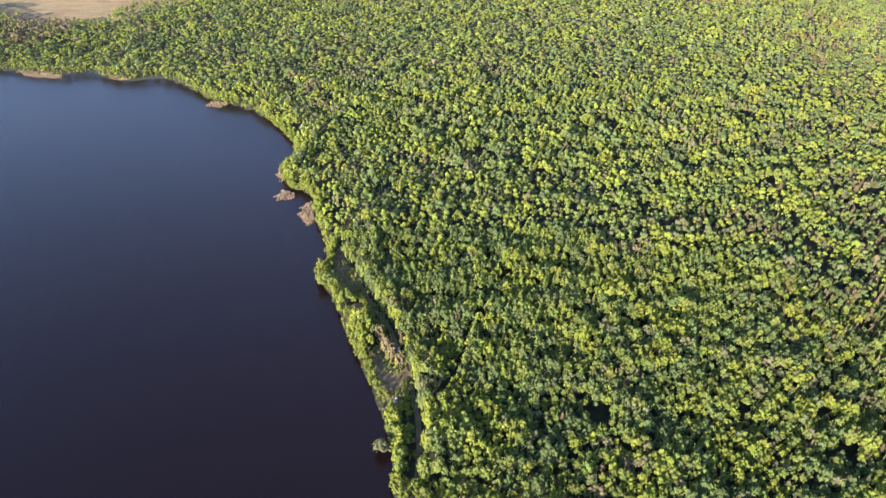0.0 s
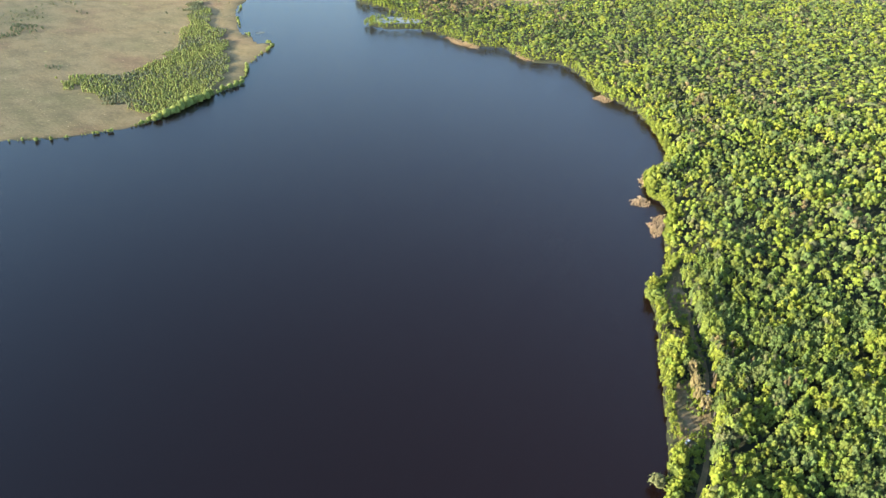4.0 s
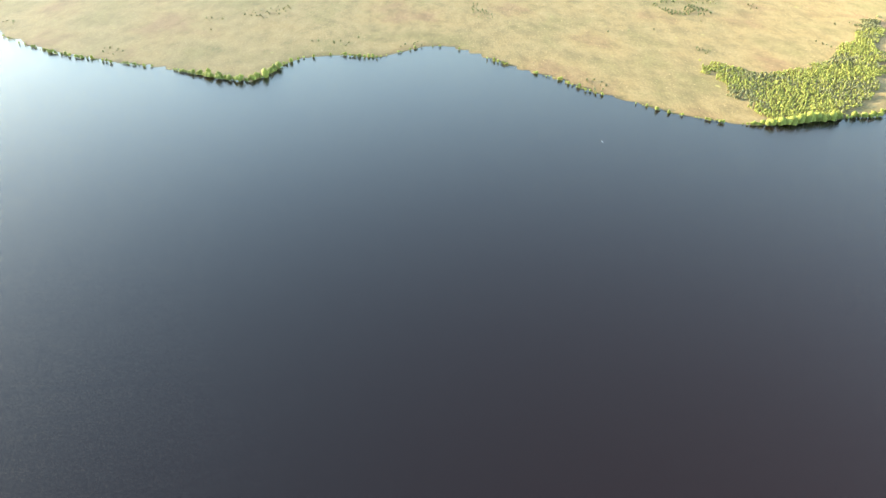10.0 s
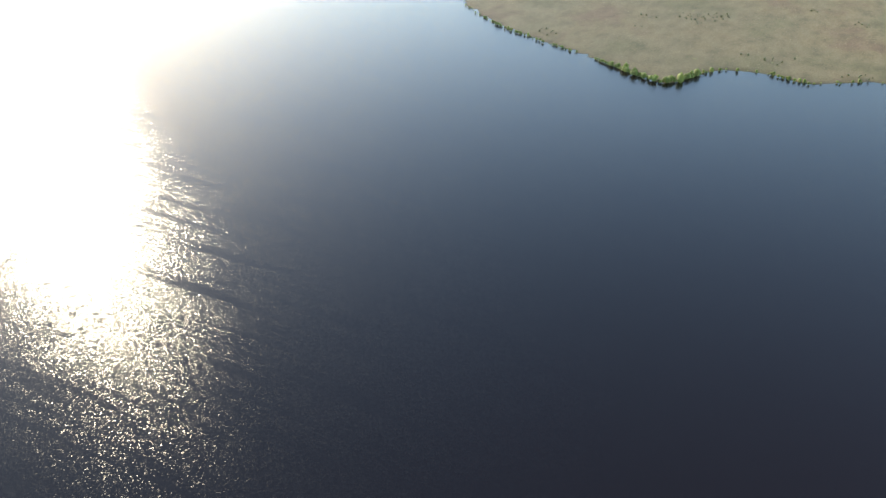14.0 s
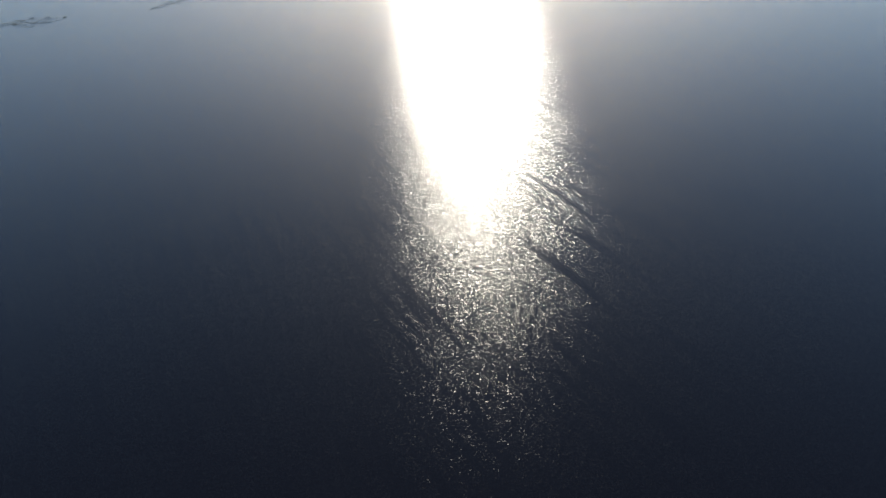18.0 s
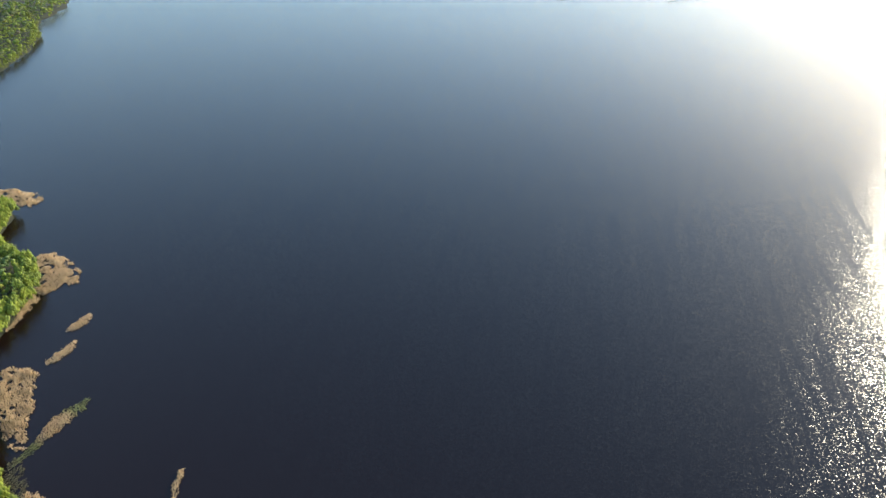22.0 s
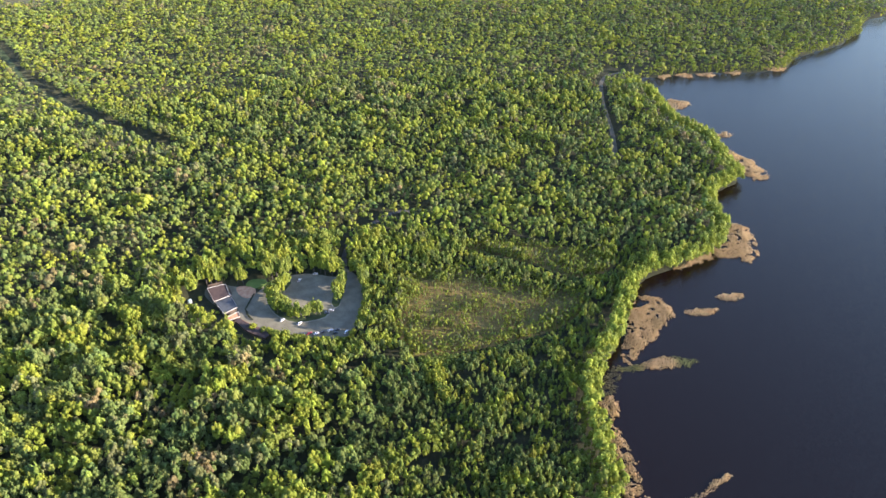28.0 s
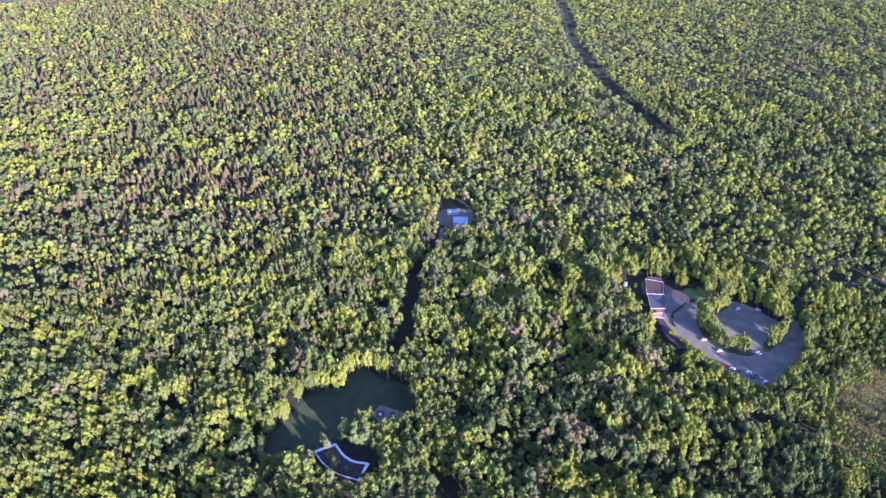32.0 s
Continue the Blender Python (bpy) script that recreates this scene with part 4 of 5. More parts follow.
shore_belt("lakeshore_thicket", SHORE_SW[:11], 2.4, 604, 10, "far bright willow thicket along the lakeshore", DIM_CROWNS, tone=0.8)

# ---- low shrubs over the sandy shore clearing and along its track ----
g = np.random.default_rng(605)
x, y = g.uniform(-112, -15, 5200), g.uniform(275, 520, 5200)
edge = np.minimum(away(NE_ROAD, x, y), np.minimum(away(NE_CLEAR, x, y, True), away(NE_TOP, x, y, True)))
ok = inside(WOODLAND_R, x, y) & (edge < 7) & (field(x, y, 8, 35) > 0.46) & (away(NE_ROAD, x, y) > 1.0)
x, y = x[ok], y[ok]
n = len(x)
w = g.uniform(0.5, 1.6, n)
planted("shore_shrubs", MID_CROWNS, x, y, Z + w * 0.6, w, w * g.uniform(0.9, 1.5, n), TINTS[g.choice([0, 0, 1, 2], n)] * g.uniform(0.85, 1.2, (n, 1)), LEAF,
        "low green shrubs over the sandy shore clearing", "bushes")

# ---- reeds ----
def tuft_shape(blades, seed):
    g = np.random.default_rng(seed)
    v, f = [], []
    for k in range(blades):
        a, lean = g.uniform(0, 2 * math.pi), g.uniform(0.15, 0.75)
        c, s = math.cos(a), math.sin(a)
        h, w = g.uniform(0.5, 1.0), 0.26
        n = len(v)
        v += [(-s * w + c * 0.1, c * w + s * 0.1, 0), (s * w + c * 0.1, -c * w + s * 0.1, 0), (c * lean, s * lean, h)]
        f.append((n, n + 1, n + 2))
    return np.array(v), np.array(f)


TUFTS = [(*tuft_shape(9, 300 + k), None) for k in range(6)]


def tufts(name, outline, step, high, tint, label, category, seed, ragged=0.27, fade=None, z=0.0, wild=8):
    g = np.random.default_rng(seed)
    p = rounded(outline, 3)
    lo, hi = p.min(0) - 3, p.max(0) + 3
    x, y = np.meshgrid(np.arange(lo[0], hi[0], step), np.arange(lo[1], hi[1], step), indexing="ij")
    x, y = (q.ravel() + g.uniform(-0.5, 0.5, q.size) * step for q in (x, y))
    d = np.where(inside(p, x, y), 1, -1) * away(p, x, y, True)
    lump = field(x, y, 7, seed)
    edge = d + (lump - 0.5) * wild + (field(x, y, 3, seed + 5) - 0.5) * 4
    keep = (edge > 0.2) & (g.uniform(size=len(x)) < 0.30 + 0.30 * edge) & (field(x, y, 4, seed + 7) > ragged) & (field(x, y, 9, seed + 9) > ragged - 0.02)
    x, y, edge = x[keep], y[keep], edge[keep]
    n = len(x)
    h = high * (0.35 + 1.1 * field(x, y, 6, seed + 1)) * g.uniform(0.75, 1.2, n) * np.clip(0.5 + edge / 6, 0.5, 1)
    c = np.array(tint) * g.uniform(0.78, 1.2, (n, 1)) * (0.85 + 0.3 * field(x, y, 9, seed + 2))[:, None]
    if fade is not None:
        far = np.clip((np.hypot(x - fade[0], y - fade[1]) - fade[2]) / fade[3], 0, 1)[:, None]
        c, h = c * far + np.array((0.20, 0.215, 0.085)) * (1 - far), h * (0.6 + 0.4 * far[:, 0])
    planted(name, TUFTS, x, y, np.full(n, z - 0.1), np.full(n, step * 0.95) * g.uniform(0.8, 1.3, n), h, c, REED, label, category)


DRY = (0.47, 0.355, 0.20)
BEDS = [REED_1, REED_2, REED_3, REED_4, REED_6, REED_7, REED_8]
for k, bed in enumerate(BEDS):
    tufts("reed_bed", bed, 0.8, 2.2, DRY, "dry tan reeds standing in the dark shallows", "reeds", 400 + k, 0.14 if bed in (REED_3, REED_4) else 0.28, wild=5 if bed is REED_7 else 2 if bed in (REED_3, REED_4) else 7)
tufts("reed_bed", REED_5, 0.85, 1.9, DRY, "dry tan reeds turning green at both ends of the bar", "reeds", 420, 0.12, (311, -277, 17, -7), wild=3)
tufts("reed_bed", [(323, -250), (313, -249), (303, -236), (294, -228), (298, -220), (310, -227), (321, -240)], 0.95, 0.8, (0.15, 0.14, 0.075), "low olive water plants between two reed beds", "reeds", 421, 0.3)
for k, bed in enumerate((REED_9, REED_10, REED_11, REED_12, REED_N1, REED_N2, REED_N3, REED_N4, REED_N5, REED_N6, REED_D0, REED_D1, REED_D2, REED_D3, REED_D4)):
    tufts("reed_bed", bed, 1.7, 2.4, DRY, "pale dry reeds at the foot of the lakeshore trees", "reeds", 430 + k, 0.15)
MATS = ([(80, -1552), (50, -1532), (28, -1510), (0, -1522), (-45, -1562), (-20, -1580), (26, -1590), (60, -1575)],
        [(-181, -1532), (-215, -1545), (-262, -1571), (-292, -1618), (-245, -1600), (-200, -1560)],
        [(-956, 871), (-949, 886), (-929, 887), (-928, 867)])
for k, outline in enumerate((NE_CLEAR, NE_TOP, NE_MID)):
    tufts("rough_grass", outline, 1.15, 0.55, (0.19, 0.150, 0.062), "rough dry grass over the sandy shore clearing", "grass", 470 + k, 0.33, z=Z, wild=5)
for k, outline in enumerate(MATS):
    tufts("floating_mat", outline, 2.2 if k < 2 else 1.6, 0.5, (0.10, 0.11, 0.06) if k < 2 else (0.34, 0.34, 0.24), "low floating mat of water plants out on the lake", "water plants", 460 + k, 0.45)

# ---- bog ----
def along(line, step, seed, spread):
    g = np.random.default_rng(seed)
    p = np.array(line, float)
    seg = np.r_[0, np.cumsum(np.linalg.norm(np.diff(p, axis=0), axis=1))]
    t = np.arange(0, seg[-1], step)
    x, y = np.interp(t, seg, p[:, 0]), np.interp(t, seg, p[:, 1])
    return x + g.normal(size=len(t)) * spread, y + g.normal(size=len(t)) * spread, g


x, y, g = along(BOG, 1.7, 501, 2.4)
dm = away(MOOR_R, x, y, True) * np.where(inside(MOOR_R, x, y), 1, -1)
thick = np.exp(-((np.hypot(x + 1060, y + 150) / 75) ** 2)) + np.exp(-((np.hypot(x + 780, y - 580) / 90) ** 2))
keep = (dm > -2.0) & (field(x, y, 34, 31) + g.uniform(-0.25, 0.25, len(x)) + thick * 0.4 > 0.50)
x, y, thick = x[keep], y[keep], thick[keep]
n = len(x)
w = (0.8 + 2.4 * g.uniform(size=n) ** 2) * (1 + 1.2 * thick)
planted("shore_willow", FAR_CROWNS, x, y, w * 0.7 + 0.3, w, w * g.uniform(0.9, 1.5, n), np.array((0.225, 0.255, 0.060)) * g.uniform(0.75, 1.15, (n, 1)), LEAF,
        "low yellow-green willow bushes edging the bog", "bushes")


def scatter(outline, step, seed):
    g = np.random.default_rng(seed)
    p = np.array(outline, float)
    lo, hi = p.min(0), p.max(0)
    x, y = np.meshgrid(np.arange(lo[0], hi[0], step), np.arange(lo[1], hi[1], step), indexing="ij")
    x, y = (q.ravel() + g.uniform(-0.5, 0.5, q.size) * step for q in (x, y))
    k = inside(p, x, y)
    return x[k], y[k], g


x, y, g = scatter(rounded(BOG_WOOD, 3), 3.3, 502)
ok = (away(BOG_WOOD, x, y, True) + (field(x, y, 30, 41) - 0.5) * 50 > 5) & inside(MOOR_R, x, y)
x, y = x[ok], y[ok]
n = len(x)
w = g.uniform(0.8, 1.8, n)
grey = (field(x, y, 60, 42) + g.uniform(-0.2, 0.2, n) + 0.35 * np.exp(-((np.hypot(x + 850, y - 530) / 60) ** 2)) > 0.60)[:, None]
planted("bog_birch", FAR_CROWNS, x, y, w * 1.7 + 1.2, w, w * g.uniform(1.3, 2.0, n), np.where(grey, (0.19, 0.20, 0.095), (0.265, 0.290, 0.075)) * g.uniform(0.7, 1.15, (n, 1)), LEAF,
        "young bright birches growing on the bog", "birches")
OPEN_BOG = [(-800, 430), (-1010, 230), (-1160, 110), (-1130, -70), (-1050, -140), (-1220, -460), (-1400, -640), (-1760, -300), (-1820, 300), (-1500, 950), (-1150, 1000), (-860, 740)]
x, y, g = scatter(OPEN_BOG, 13.0, 503)
ok = inside(MOOR_R, x, y) & (field(x, y, 120, 43) * 0.7 + field(x, y, 35, 44) * 0.3 > 0.67)
x, y = x[ok], y[ok]
n = len(x)
w = g.uniform(0.8, 2.4, n)
planted("dwarf_pine", FAR_CROWNS, x, y, w * 0.9 + Z, w, w * g.uniform(0.8, 1.5, n), np.array((0.150, 0.155, 0.075)) * g.uniform(0.7, 1.2, (n, 1)), NEEDLE,
        "scattered dark dwarf pines on the bog", "pines")
BOG_CLUMPS = (([(-1671, 278), (-1635, 300), (-1540, 303), (-1488, 282), (-1527, 245), (-1620, 235)], 4.6, 4.2, 505, "dark wind-shaped pine wood standing on the bog"),
              ([(-1453, 242), (-1423, 260), (-1326, 275), (-1290, 257), (-1323, 240), (-1390, 230)], 9.0, 2.0, 506, "thin stand of grey-green pines on the bog"),
              ([(-1369, 598), (-1401, 632), (-1366, 668), (-1320, 690), (-1262, 690), (-1276, 652), (-1289, 605)], 6.5, 2.6, 507, "ragged island of pines and birches on the bog"),
              ([(-1096, 567), (-1066, 581), (-1052, 562), (-1075, 557)], 5.0, 1.8, 508, "small thicket of pines on the bog"))
for outline, step, high, seed, label in BOG_CLUMPS:
    x, y, g = scatter(outline, step, seed)
    ok = field(x, y, 24, seed) > (0.25 if high > 4 else 0.40)
    x, y = x[ok], y[ok]
    n = len(x)
    w = g.uniform(0.55, 0.85, n) * high * 0.8
    planted("bog_pine", FAR_CROWNS, x, y, w * 1.5 + Z, w, w * g.uniform(1.3, 1.9, n), np.array((0.105, 0.130, 0.055)) * g.uniform(0.7, 1.25, (n, 1)), LEAF, label, "pines")
x, y, g = scatter(OPEN_BOG, 11.0, 504)
ok = inside(MOOR_R, x, y)
x, y = x[ok], y[ok]
n = len(x)
planted("sedge_tussock", [(*tuft_shape(5, 320 + k), None) for k in range(4)], x, y, np.full(n, Z - 0.1), g.uniform(1.0, 2.6, n), g.uniform(0.25, 0.7, n),
        np.where(g.uniform(size=(n, 1)) < 0.15, (0.18, 0.17, 0.07), (0.30, 0.235, 0.13)) * g.uniform(0.8, 1.15, (n, 1)), REED, "dry sedge tussocks over the open bog", "sedge")

# ---- saplings on the meadows ----
for outline, seed in ((FIELD_A, 510), (FIELD_B, 511)):
    x, y, g = scatter(outline, 1.35, seed)
    edge = np.clip(1 - away(outline, x, y, True) / 22, 0, 1)
    thick = 0.55 * field(x, y, 21, seed) + 0.45 * field(x, y, 7, seed + 3)
    ok = g.uniform(size=len(x)) < (0.24 if seed == 510 else 0.13) + 3.0 * np.clip(thick - 0.45, 0, 1) + 0.45 * edge ** 2
    x, y, edge, thick = x[ok], y[ok], edge[ok], thick[ok]
    n = len(x)
    w = (0.45 + 1.20 * g.uniform(size=n) ** 1.8) * (0.8 + 1.1 * np.clip(thick - 0.40, 0, 0.4) + 0.5 * edge)
    planted("saplings", DIM_CROWNS, x, y, w * 2.0 + Z, w, w * g.uniform(1.6, 3.0, n), TINTS[g.choice([0, 0, 1, 1, 3], n)] * g.uniform(0.8, 1.15, (n, 1)), LEAF,
            "young green saplings dotted over the meadow", "saplings")
    x, y, g = scatter(outline, 1.25, seed + 20)
    ok = field(x, y, 6, seed + 21) + g.uniform(-0.2, 0.2, len(x)) > 0.60
    x, y = x[ok], y[ok]
    n = len(x)
    dry = g.uniform(size=(n, 1)) < 0.55
    planted("meadow_tussock", TUFTS, x, y, np.full(n, Z - 0.05), g.uniform(0.6, 1.4, n), g.uniform(0.25, 0.8, n), np.where(dry, (0.17, 0.125, 0.048), (0.095, 0.105, 0.030)) * g.uniform(0.8, 1.2, (n, 1)), REED,
            "rough tan and green tussocks of meadow grass", "grass")
x, y, g = along(DITCH, 0.8, 512, 2.2)
n = len(x)
w = g.uniform(0.9, 2.0, n)
planted("hedge_bushes", MID_CROWNS, x, y, w * 0.9 + Z, w, w * g.uniform(1.0, 1.7, n), TINTS[g.choice([0, 1, 2], n)], LEAF, "line of green bushes between the two meadows", "bushes")


# ---- buildings ----
def gabled(w, d, h, rise):
    """A roof with its ridge along x and eaves that stand out."""
    bm = bmesh.new()
    o = 0.5
    for s in (1, -1):
        v = [bm.verts.new(p) for p in ((-w / 2 - o, s * (d / 2 + o), h - 0.1), (w / 2 + o, s * (d / 2 + o), h - 0.1), (w / 2 + o, 0, h + rise), (-w / 2 - o, 0, h + rise))]
        bm.faces.new(v if s < 0 else v[::-1])
    bmesh.ops.remove_doubles(bm, verts=bm.verts[:], dist=0.001)
    bmesh.ops.solidify(bm, geom=bm.faces[:], thickness=0.15)
    bmesh.ops.recalc_face_normals(bm, faces=bm.faces)
    return bm


def window(parent, w, h, m):
    win = part("window", boxed(w + 0.16, 0.10, h + 0.16, bevel=0.02), PLASTER, parent, m=m)
    part("pane", boxed(w, 0.04, h, Matrix.Translation((0, -0.06, 0))), GLASS, win)
    part("sill", boxed(w + 0.3, 0.18, 0.06, Matrix.Translation((0, -0.08, -h / 2 - 0.1))), KERB, win)


def house(x, y, rz, w, d, h, rise, label, storeys, roof):
    base = new("house")
    base.matrix_world = at(x, y, Z, rz)
    tagged(base, label, "house")
    part("wall", boxed(w, d, h, Matrix.Translation((0, 0, h / 2)), 0.03), PLASTER, base)
    part("plinth", boxed(w + 0.12, d + 0.12, 0.5, Matrix.Translation((0, 0, 0.2))), KERB, base)
    part("roof", gabled(w, d, h, rise), roof, base)
    part("chimney", boxed(0.7, 0.7, 1.4, Matrix.Translation((w * 0.22, 0.4, h + rise)), 0.04), ROOF_BROWN, base)
    n = max(2, int(w / 2.6))
    for s in range(storeys):
        for k in range(n):
            u = (k + 0.5) / n * w - w / 2
            if s == 0 and k == n // 2:
                dr = part("door", boxed(1.0, 0.1, 2.05, Matrix.Translation((u, -d / 2 - 0.03, 1.25)), 0.02), TIMBER, base)
                part("door_handle", boxed(0.12, 0.05, 0.04, Matrix.Translation((u + 0.38, -d / 2 - 0.11, 1.25)), 0.01), ALLOY, dr)
            else:
                window(base, 1.15, 1.35, at(u, -d / 2 - 0.02, 1.75 + 2.75 * s))
    for k in range(2):
        window(base, 1.0, 1.3, at(w / 2 + 0.02, (k - 0.5) * d * 0.45, 1.75, math.pi / 2))
    return base


AIM = math.atan2(-203, -545) + math.pi / 2     # the front looks over the wood towards the lake
house(548, 207, AIM, 13.0, 10.0, 6.4, 2.0, "white plastered woodland house with a pale metal roof", 2, ROOF_PALE)
house(567, 222, AIM, 11.0, 5.0, 2.9, 0.8, "low white outbuilding with a pale roof behind the house", 1, ROOF_PALE)
house(398, 217, AIM + 0.2, 4.6, 3.6, 2.6, 0.9, "small pale hut among the trees", 1, ROOF_PALE)


def arc_building():
    """A long curved flat-roofed building with a white parapet."""
    base = new("pavilion")
    tagged(base, "curved flat-roofed pavilion with a white parapet beside the lawn", "building")
    t = np.linspace(0, 3, 13)
    back = np.stack([np.interp(t, range(4), np.array(ROOF_ARC_BACK)[:, k]) for k in (0, 1)], -1)
    front = np.stack([np.interp(t, range(4), np.array(ROOF_ARC_FRONT)[:, k]) for k in (0, 1)], -1)
    for q in (back, front):
        q[1:-1] = (q[:-2] + q[1:-1] + q[2:]) / 3
    ring = np.r_[back, front[::-1]]
    mid = ring.mean(0)
    base.location = (*mid, Z)
    ring = ring - mid
    part("wall", slab(ring * 0.985, -0.3, 3.7), TIMBER, base)
    part("roof", slab(ring * 0.97, 3.7, 3.9), ROOF_BROWN, base)
    n = len(ring)
    for k in range(n):
        a, b = ring[k], ring[(k + 1) % n]
        d = b - a
        wide = 1.7 if k in (n - 1, len(back) - 1) else (1.4 if k < len(back) else 0.45)
        part("parapet", boxed(np.linalg.norm(d) + 0.3, wide, 0.75, at(*((a + b) / 2), 3.95, math.atan2(d[1], d[0])), 0.04), PLASTER, base)
    for k in range(0, 12, 2):
        a, b = back[k] - mid, back[k + 1] - mid
        d = b - a
        window(base, min(1.8, np.linalg.norm(d) - 0.4), 1.6, at(*((a + b) / 2), 1.9, math.atan2(d[1], d[0]) + math.pi))
    part("roof_hatch", boxed(1.6, 1.2, 0.7, at(*(front[3] - mid + (back[3] - front[3]) * 0.4), 4.2, 0.6), 0.05), ROOF_GREY, base)
    part("vent", boxed(0.8, 0.8, 0.9, at(*(front[8] - mid + (back[8] - front[8]) * 0.5), 4.3, 0.2), 0.05), ROOF_GREY, base)
    structure("terrace_slab", slab([(250, 153), (241, 152), (238, 160), (243, 164)], Z - 0.5, Z + 0.25), PAVING, "pale paved terrace beside the pavilion", "terrace")


arc_building()


def quad_building(name, corners, h, label, roof, rim, wall, rim_wide=0.35):
    c = np.array(corners, float)
    mid = c.mean(0)
    base = new(name)
    base.location = (*mid, Z)
    tagged(base, label, "building")
    q = c - mid
    part("wall", slab(q * 0.96, -0.3, h - 0.05), wall, base)
    part("roof", slab(q, h - 0.05, h + 0.15), roof, base)
    for k in range(4):
        a, b = q[k], q[(k + 1) % 4]
        d = b - a
        part("roof_edge", boxed(np.linalg.norm(d), rim_wide, 0.5, at(*((a + b) / 2), h + 0.3, math.atan2(d[1], d[0])), 0.03), rim, base)
    return base


quad_building("cafe_building", PAV_A, 4.2, "brown flat-roofed building with white roof edges by the car park", ROOF_BROWN, KERB, TIMBER, 0.16)
quad_building("kiosk_building", PAV_C, 3.0, "small pale kiosk at the car park's edge", SAND, KERB, TIMBER, 0.14)
quad_building("workshop_building", PAV_B, 3.3, "low building with a slate-grey flat roof by the car park", SLATE, KERB, TIMBER, 0.12)


def long_shed():
    """A row of brown roofs that follows the edge of the car park."""
    t = np.linspace(0, 2, 6)
    back = np.stack([np.interp(t, range(3), np.array(PAV_D_BACK)[:, k]) for k in (0, 1)], -1)
    front = np.stack([np.interp(t, range(3), np.array(PAV_D_FRONT)[:, k]) for k in (0, 1)], -1)
    for k in range(5):
        ring = np.array([back[k], back[k + 1], front[k + 1], front[k]])
        mid = ring.mean(0)
        base = new("market_stall")
        base.location = (*mid, Z)
        tagged(base, "brown-roofed open timber stall at the car park's edge", "stall", "row of brown stalls")
        q = (ring - mid) * 0.985
        roof = slab(q, 2.75, 2.9)
        for v in roof.verts:
            v.co.z += 0.05 * (v.co.x * (back[k] - front[k])[0] + v.co.y * (back[k] - front[k])[1])/ np.linalg.norm(back[k] - front[k])
        part("roof", roof, ROOF_BROWN, base)
        for c in q * 0.9:
            part("post", boxed(0.18, 0.18, 3.0, at(*c, 1.3)), TIMBER, base)
        d = q[2] - q[3]
        part("back_wall", boxed(np.linalg.norm(d) * 0.95, 0.12, 2.5, at(*((q[2] + q[3]) / 2 * 0.9), 1.25, math.atan2(d[1], d[0]))), TIMBER, base)
        d = q[1] - q[0]
        part("fascia", boxed(np.linalg.norm(d), 0.14, 0.3, at(*((q[0] + q[1]) / 2), 2.95, math.atan2(d[1], d[0]))), SAND, base)


long_shed()
structure("sand_patch", slab(rounded(SAND_PATCH, 2), Z - 0.5, Z + 0.10), SAND, "bare reddish sand beside the cafe building", "sand")


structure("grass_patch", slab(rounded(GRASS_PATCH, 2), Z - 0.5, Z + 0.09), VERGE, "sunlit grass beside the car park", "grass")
x, y, g = along(HEDGE, 0.45, 513, 0.25)
n = len(x)
planted("low_hedge", MID_CROWNS, x, y, np.full(n, Z + 0.55), g.uniform(0.5, 0.8, n), g.uniform(0.55, 0.8, n), np.array((0.045, 0.055, 0.028)) * g.uniform(0.8, 1.2, (n, 1)), LEAF, "dark low hedge across the forecourt", "hedge")


def screen_wall(x, y, rz, w, h, label):
    base = new("screen_wall")
    base.matrix_world = at(x, y, Z, rz)
    tagged(base, label, "wall")
    for k in range(int(w / 1.5)):
        part("panel", boxed(1.44, 0.08, h, at((k + 0.5) * 1.5 - w / 2, 0, h / 2)), TIMBER, base)
    for k in range(int(w / 3) + 1):
        part("post", boxed(0.14, 0.14, h + 0.15, at(k * 3 - w / 2, 0.1, h / 2)), TIMBER, base)


A0, A1, A2 = (np.array(p, float) for p in PAV_A[:3])
d = A2 - A1
screen_wall(*((A1 + A2) / 2 + np.array([0.5, -1.6])), math.atan2(d[1], d[0]), 9.0, 4.0, "dark timber screen beside the cafe building")
d = A1 - A0
screen_wall(*((A0 + A1) / 2 + np.array([7, 1.0])), math.atan2(d[1], d[0]), 12.0, 3.0, "dark timber screen behind the cafe building")


def tank(x, y):
    base = new("storage_tank")
    base.location = (x, y, Z)
    tagged(base, "pale round storage tank on a plinth under the trees", "tank")
    for name, r0, r1, z0, z1, mat in (("plinth", 2.0, 2.0, -0.2, 0.3, KERB), ("body", 1.7, 1.7, 0.3, 2.6, ROOF_PALE), ("cap", 1.75, 0.3, 2.6, 3.3, ROOF_PALE)):
        bm = bmesh.new()
        bmesh.ops.create_cone(bm, cap_ends=True, segments=20, radius1=r0, radius2=r1, depth=z1 - z0, matrix=Matrix.Translation((0, 0, (z0 + z1) / 2)))
        part(name, bm, mat, base)


tank(*KIOSK[0])


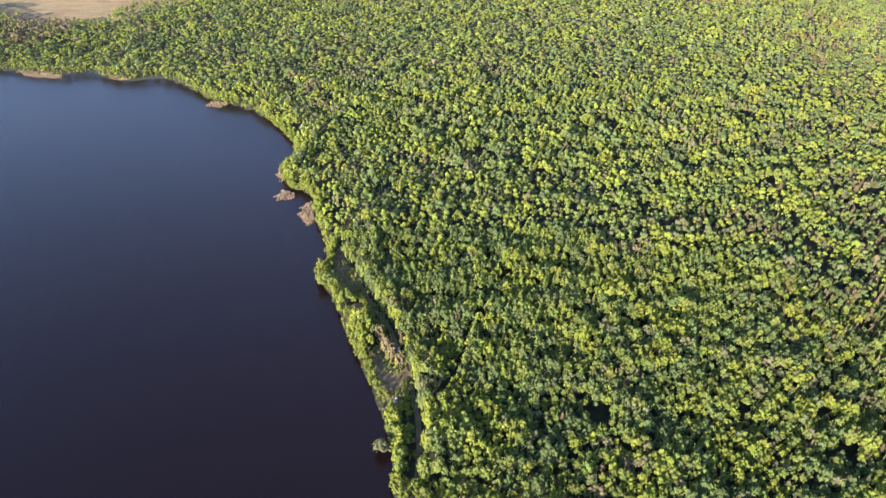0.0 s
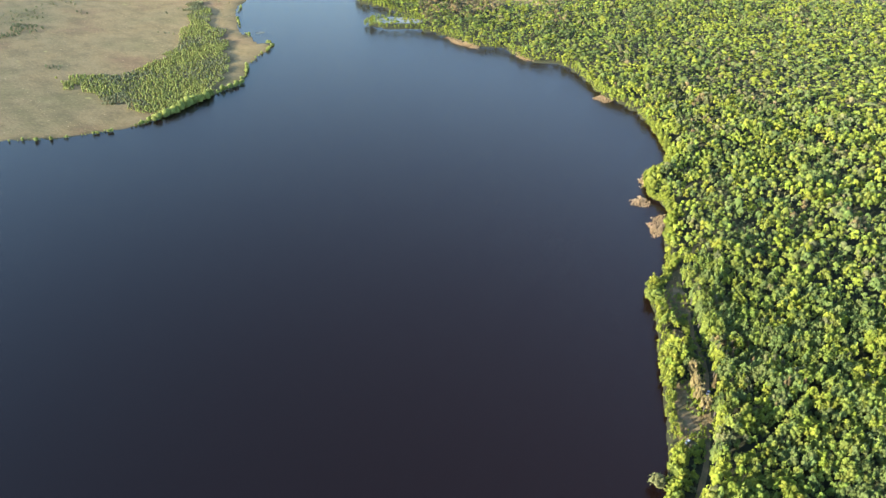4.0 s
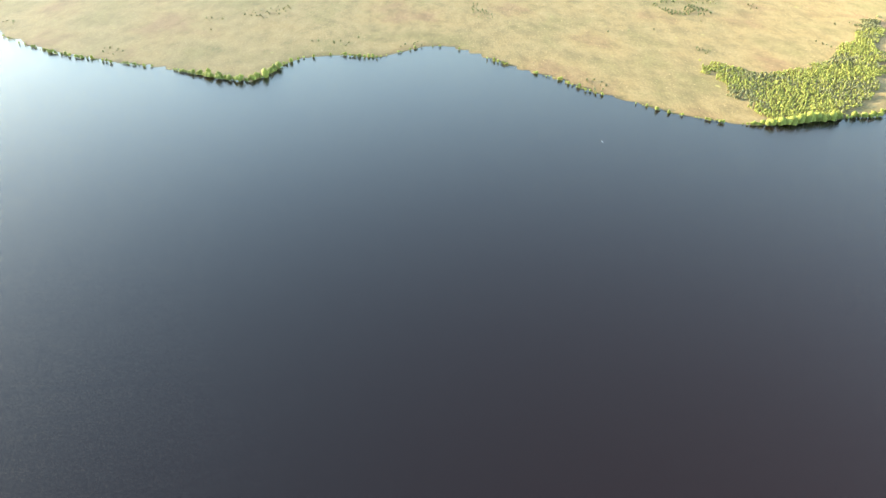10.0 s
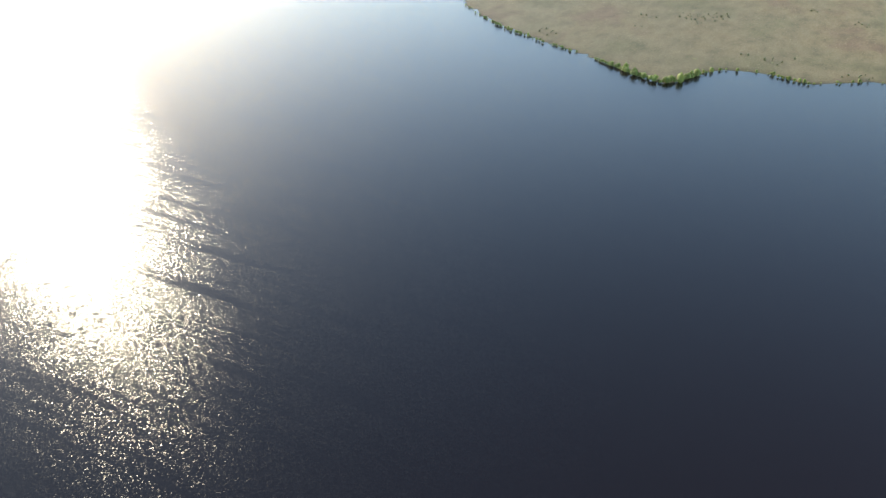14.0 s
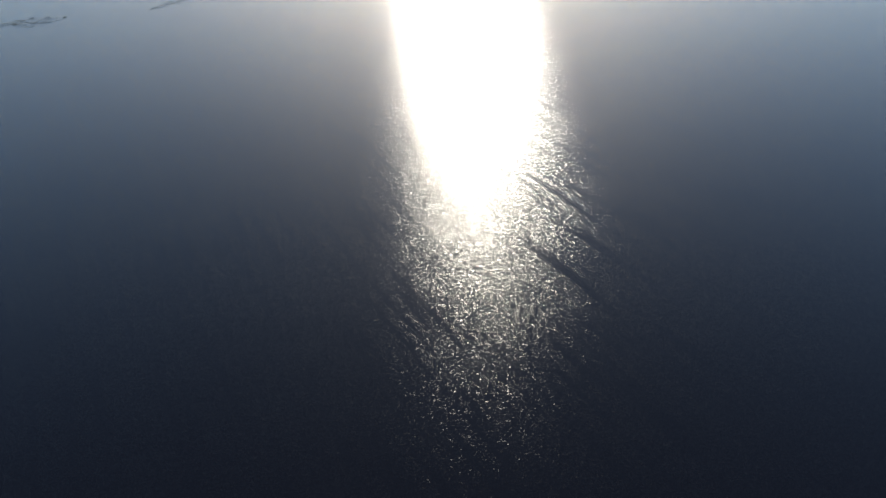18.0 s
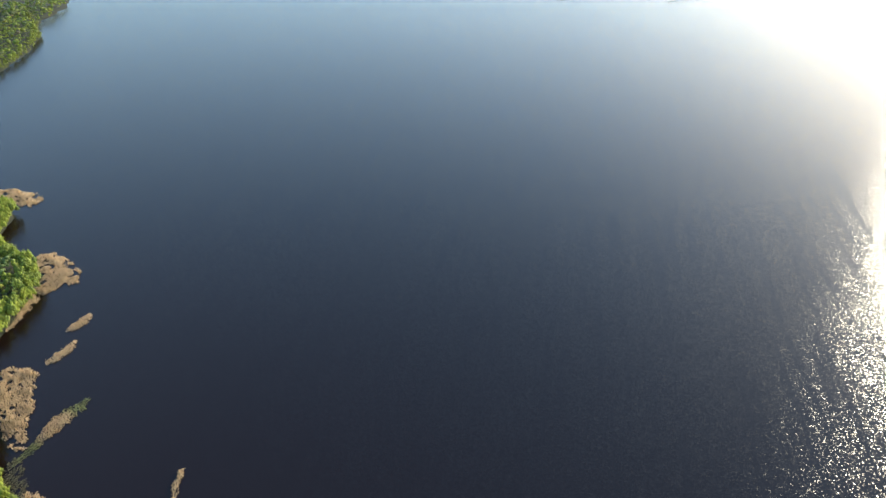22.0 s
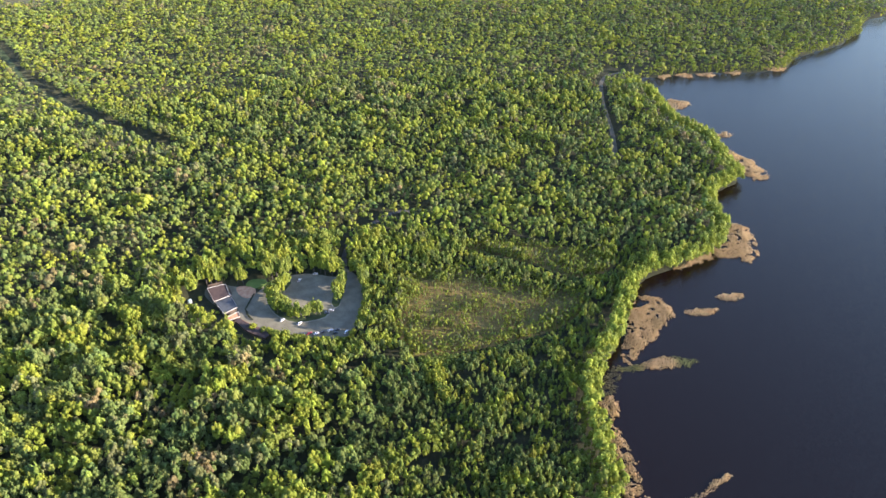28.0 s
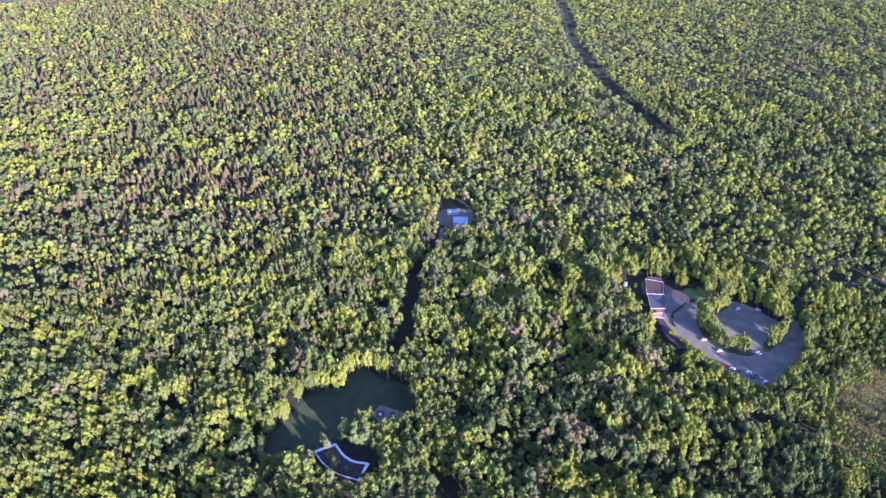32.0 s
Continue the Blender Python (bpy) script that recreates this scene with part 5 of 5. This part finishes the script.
def seating(x, y, rz, s):
    """A square of dark timber benches round a pale hearth."""
    base = new("seating_square")
    base.matrix_world = at(x, y, Z, rz)
    tagged(base, "dark timber benches set square round a pale hearth", "seating", "seating squares on the lawn")
    part("floor", boxed(s, s, 0.12, Matrix.Translation((0, 0, 0.08))), PAVING, base)
    for k in range(4):
        m = Matrix.Rotation(k * math.pi / 2, 4, "Z")
        part("bench", boxed(s * 0.9, 0.6, 0.45, m @ Matrix.Translation((0, s / 2 - 0.3, 0.3)), 0.03), TIMBER, base)
        part("backrest", boxed(s * 0.9, 0.12, 0.6, m @ Matrix.Translation((0, s / 2 - 0.02, 0.75)), 0.02), TIMBER, base)
    part("hearth", boxed(1.5, 1.5, 0.5, Matrix.Translation((0, 0, 0.3)), 0.1), PLASTER, base)


seating(*CARS_LAWN[1], 0.4, 5.6)
seating(*CARS_LAWN[0], 0.3, 5.0)
structure("gravel_pad", slab([(304, 172), (304, 153), (292, 152), (290, 166), (294, 174)], Z - 0.5, Z + 0.045), GRAVEL, "gravel pad beside the lawn", "gravel")


def marker_buoy(x, y):
    """A pale marker afloat far out on the lake."""
    base = new("marker_buoy")
    base.location = (x, y, 0)
    tagged(base, "small white marker buoy floating on the dark lake", "buoy")
    for name, r0, r1, z0, z1, mat in (("float", 0.45, 0.38, -0.25, 0.3, PLASTER), ("cone", 0.3, 0.08, 0.3, 0.85, PLASTER), ("ring", 0.47, 0.47, 0.0, 0.1, RUBBER)):
        bm = bmesh.new()
        bmesh.ops.create_cone(bm, cap_ends=True, segments=16, radius1=r0, radius2=r1, depth=z1 - z0, matrix=Matrix.Translation((0, 0, (z0 + z1) / 2)))
        part(name, bm, mat, base)


marker_buoy(-751, 293)


# ---- cars ----
def car_mesh(colour):
    base = new("car")
    W_ = 1.8
    bm = bmesh.new()
    side = [(-2.2, 0.35), (-2.2, 0.78), (-2.05, 0.92), (-1.0, 0.98), (1.75, 1.0), (2.15, 0.9), (2.2, 0.4)]
    a = [bm.verts.new((x, -W_ / 2, z)) for x, z in side]
    b = [bm.verts.new((x, W_ / 2, z)) for x, z in side]
    bm.faces.new(a)
    bm.faces.new(b[::-1])
    for k in range(len(side)):
        j = (k + 1) % len(side)
        bm.faces.new((a[j], a[k], b[k], b[j]))
    bmesh.ops.recalc_face_normals(bm, faces=bm.faces)
    bmesh.ops.bevel(bm, geom=bm.edges[:], offset=0.07, segments=2, affect="EDGES")
    part("body", bm, PAINTS[colour], base)
    bm = bmesh.new()
    low, top = [(-1.05, 0.96), (1.75, 0.98)], [(-0.35, 1.42), (1.25, 1.42)]
    v = [bm.verts.new((x, s * w, z)) for (x, z), w in ((low[0], 0.80), (low[1], 0.80), (top[1], 0.64), (top[0], 0.64)) for s in (-1, 1)]
    for q in ((0, 2, 4, 6), (7, 5, 3, 1), (0, 6, 7, 1), (2, 3, 5, 4), (4, 5, 7, 6), (0, 1, 3, 2)):
        bm.faces.new([v[k] for k in q])
    bmesh.ops.recalc_face_normals(bm, faces=bm.faces)
    part("windows", bm, GLASS, base, "dark tinted windows")
    part("roof", boxed(1.66, 1.30, 0.06, Matrix.Translation((0.45, 0, 1.44)), 0.02), PAINTS[colour], base)
    for x in (-1.35, 1.35):
        for s in (-1, 1):
            m = Matrix.Translation((x, s * 0.82, 0.32)) @ Matrix.Rotation(math.pi / 2, 4, "X")
            bm = bmesh.new()
            bmesh.ops.create_cone(bm, cap_ends=True, segments=14, radius1=0.32, radius2=0.32, depth=0.22, matrix=m)
            wh = part("wheel", bm, RUBBER, base)
            bm = bmesh.new()
            bmesh.ops.create_cone(bm, cap_ends=True, segments=10, radius1=0.19, radius2=0.19, depth=0.24, matrix=m)
            part("rim", bm, ALLOY, wh)
    for s in (-1, 1):
        part("headlight", boxed(0.08, 0.35, 0.14, Matrix.Translation((-2.19, s * 0.62, 0.70)), 0.02), LAMP_CLEAR, base)
        part("tail_light", boxed(0.08, 0.30, 0.16, Matrix.Translation((2.17, s * 0.66, 0.78)), 0.02), LAMP_RED, base)
        part("mirror", boxed(0.14, 0.2, 0.12, Matrix.Translation((-0.75, s * 0.98, 1.02)), 0.03), PAINTS[colour], base)
    return base


CARS = [("white", 2.15), ("white", 2.15), ("dark", 1.2), ("silver", 1.2), ("dark", 1.9), ("red", 1.9), ("white", 1.8), ("dark", 1.75), ("silver", 1.75),
        ("white", 2.6), ("silver", 1.4), ("dark", 1.75)]
master = {}
for (x, y), (colour, rz) in zip(PARKED, CARS):
    m = at(x, y, Z + 0.05, rz)
    if colour not in master:
        master[colour] = car_mesh(colour)
        master[colour].matrix_world = m
        tagged(master[colour], f"{colour} car parked on the asphalt loop", "car", "cars in the car park")
    else:
        copy_thing(master[colour], m)
for (x, y), colour, rz, label in ((NE_CARS[0], "white", 1.2, "white car parked in the sandy shore clearing"), (NE_CARS[1], "silver", 1.5, "silver car parked on the shaded shore track"),
                                  ((427, -62), "dark", 1.6, "dark car parked at the loop's shaded kerb"), ((425, -70), "white", 2.4, "white car parked at the loop's shaded kerb")):
    tagged(copy_thing(master[colour], at(x, y, Z + 0.05, rz)), label)
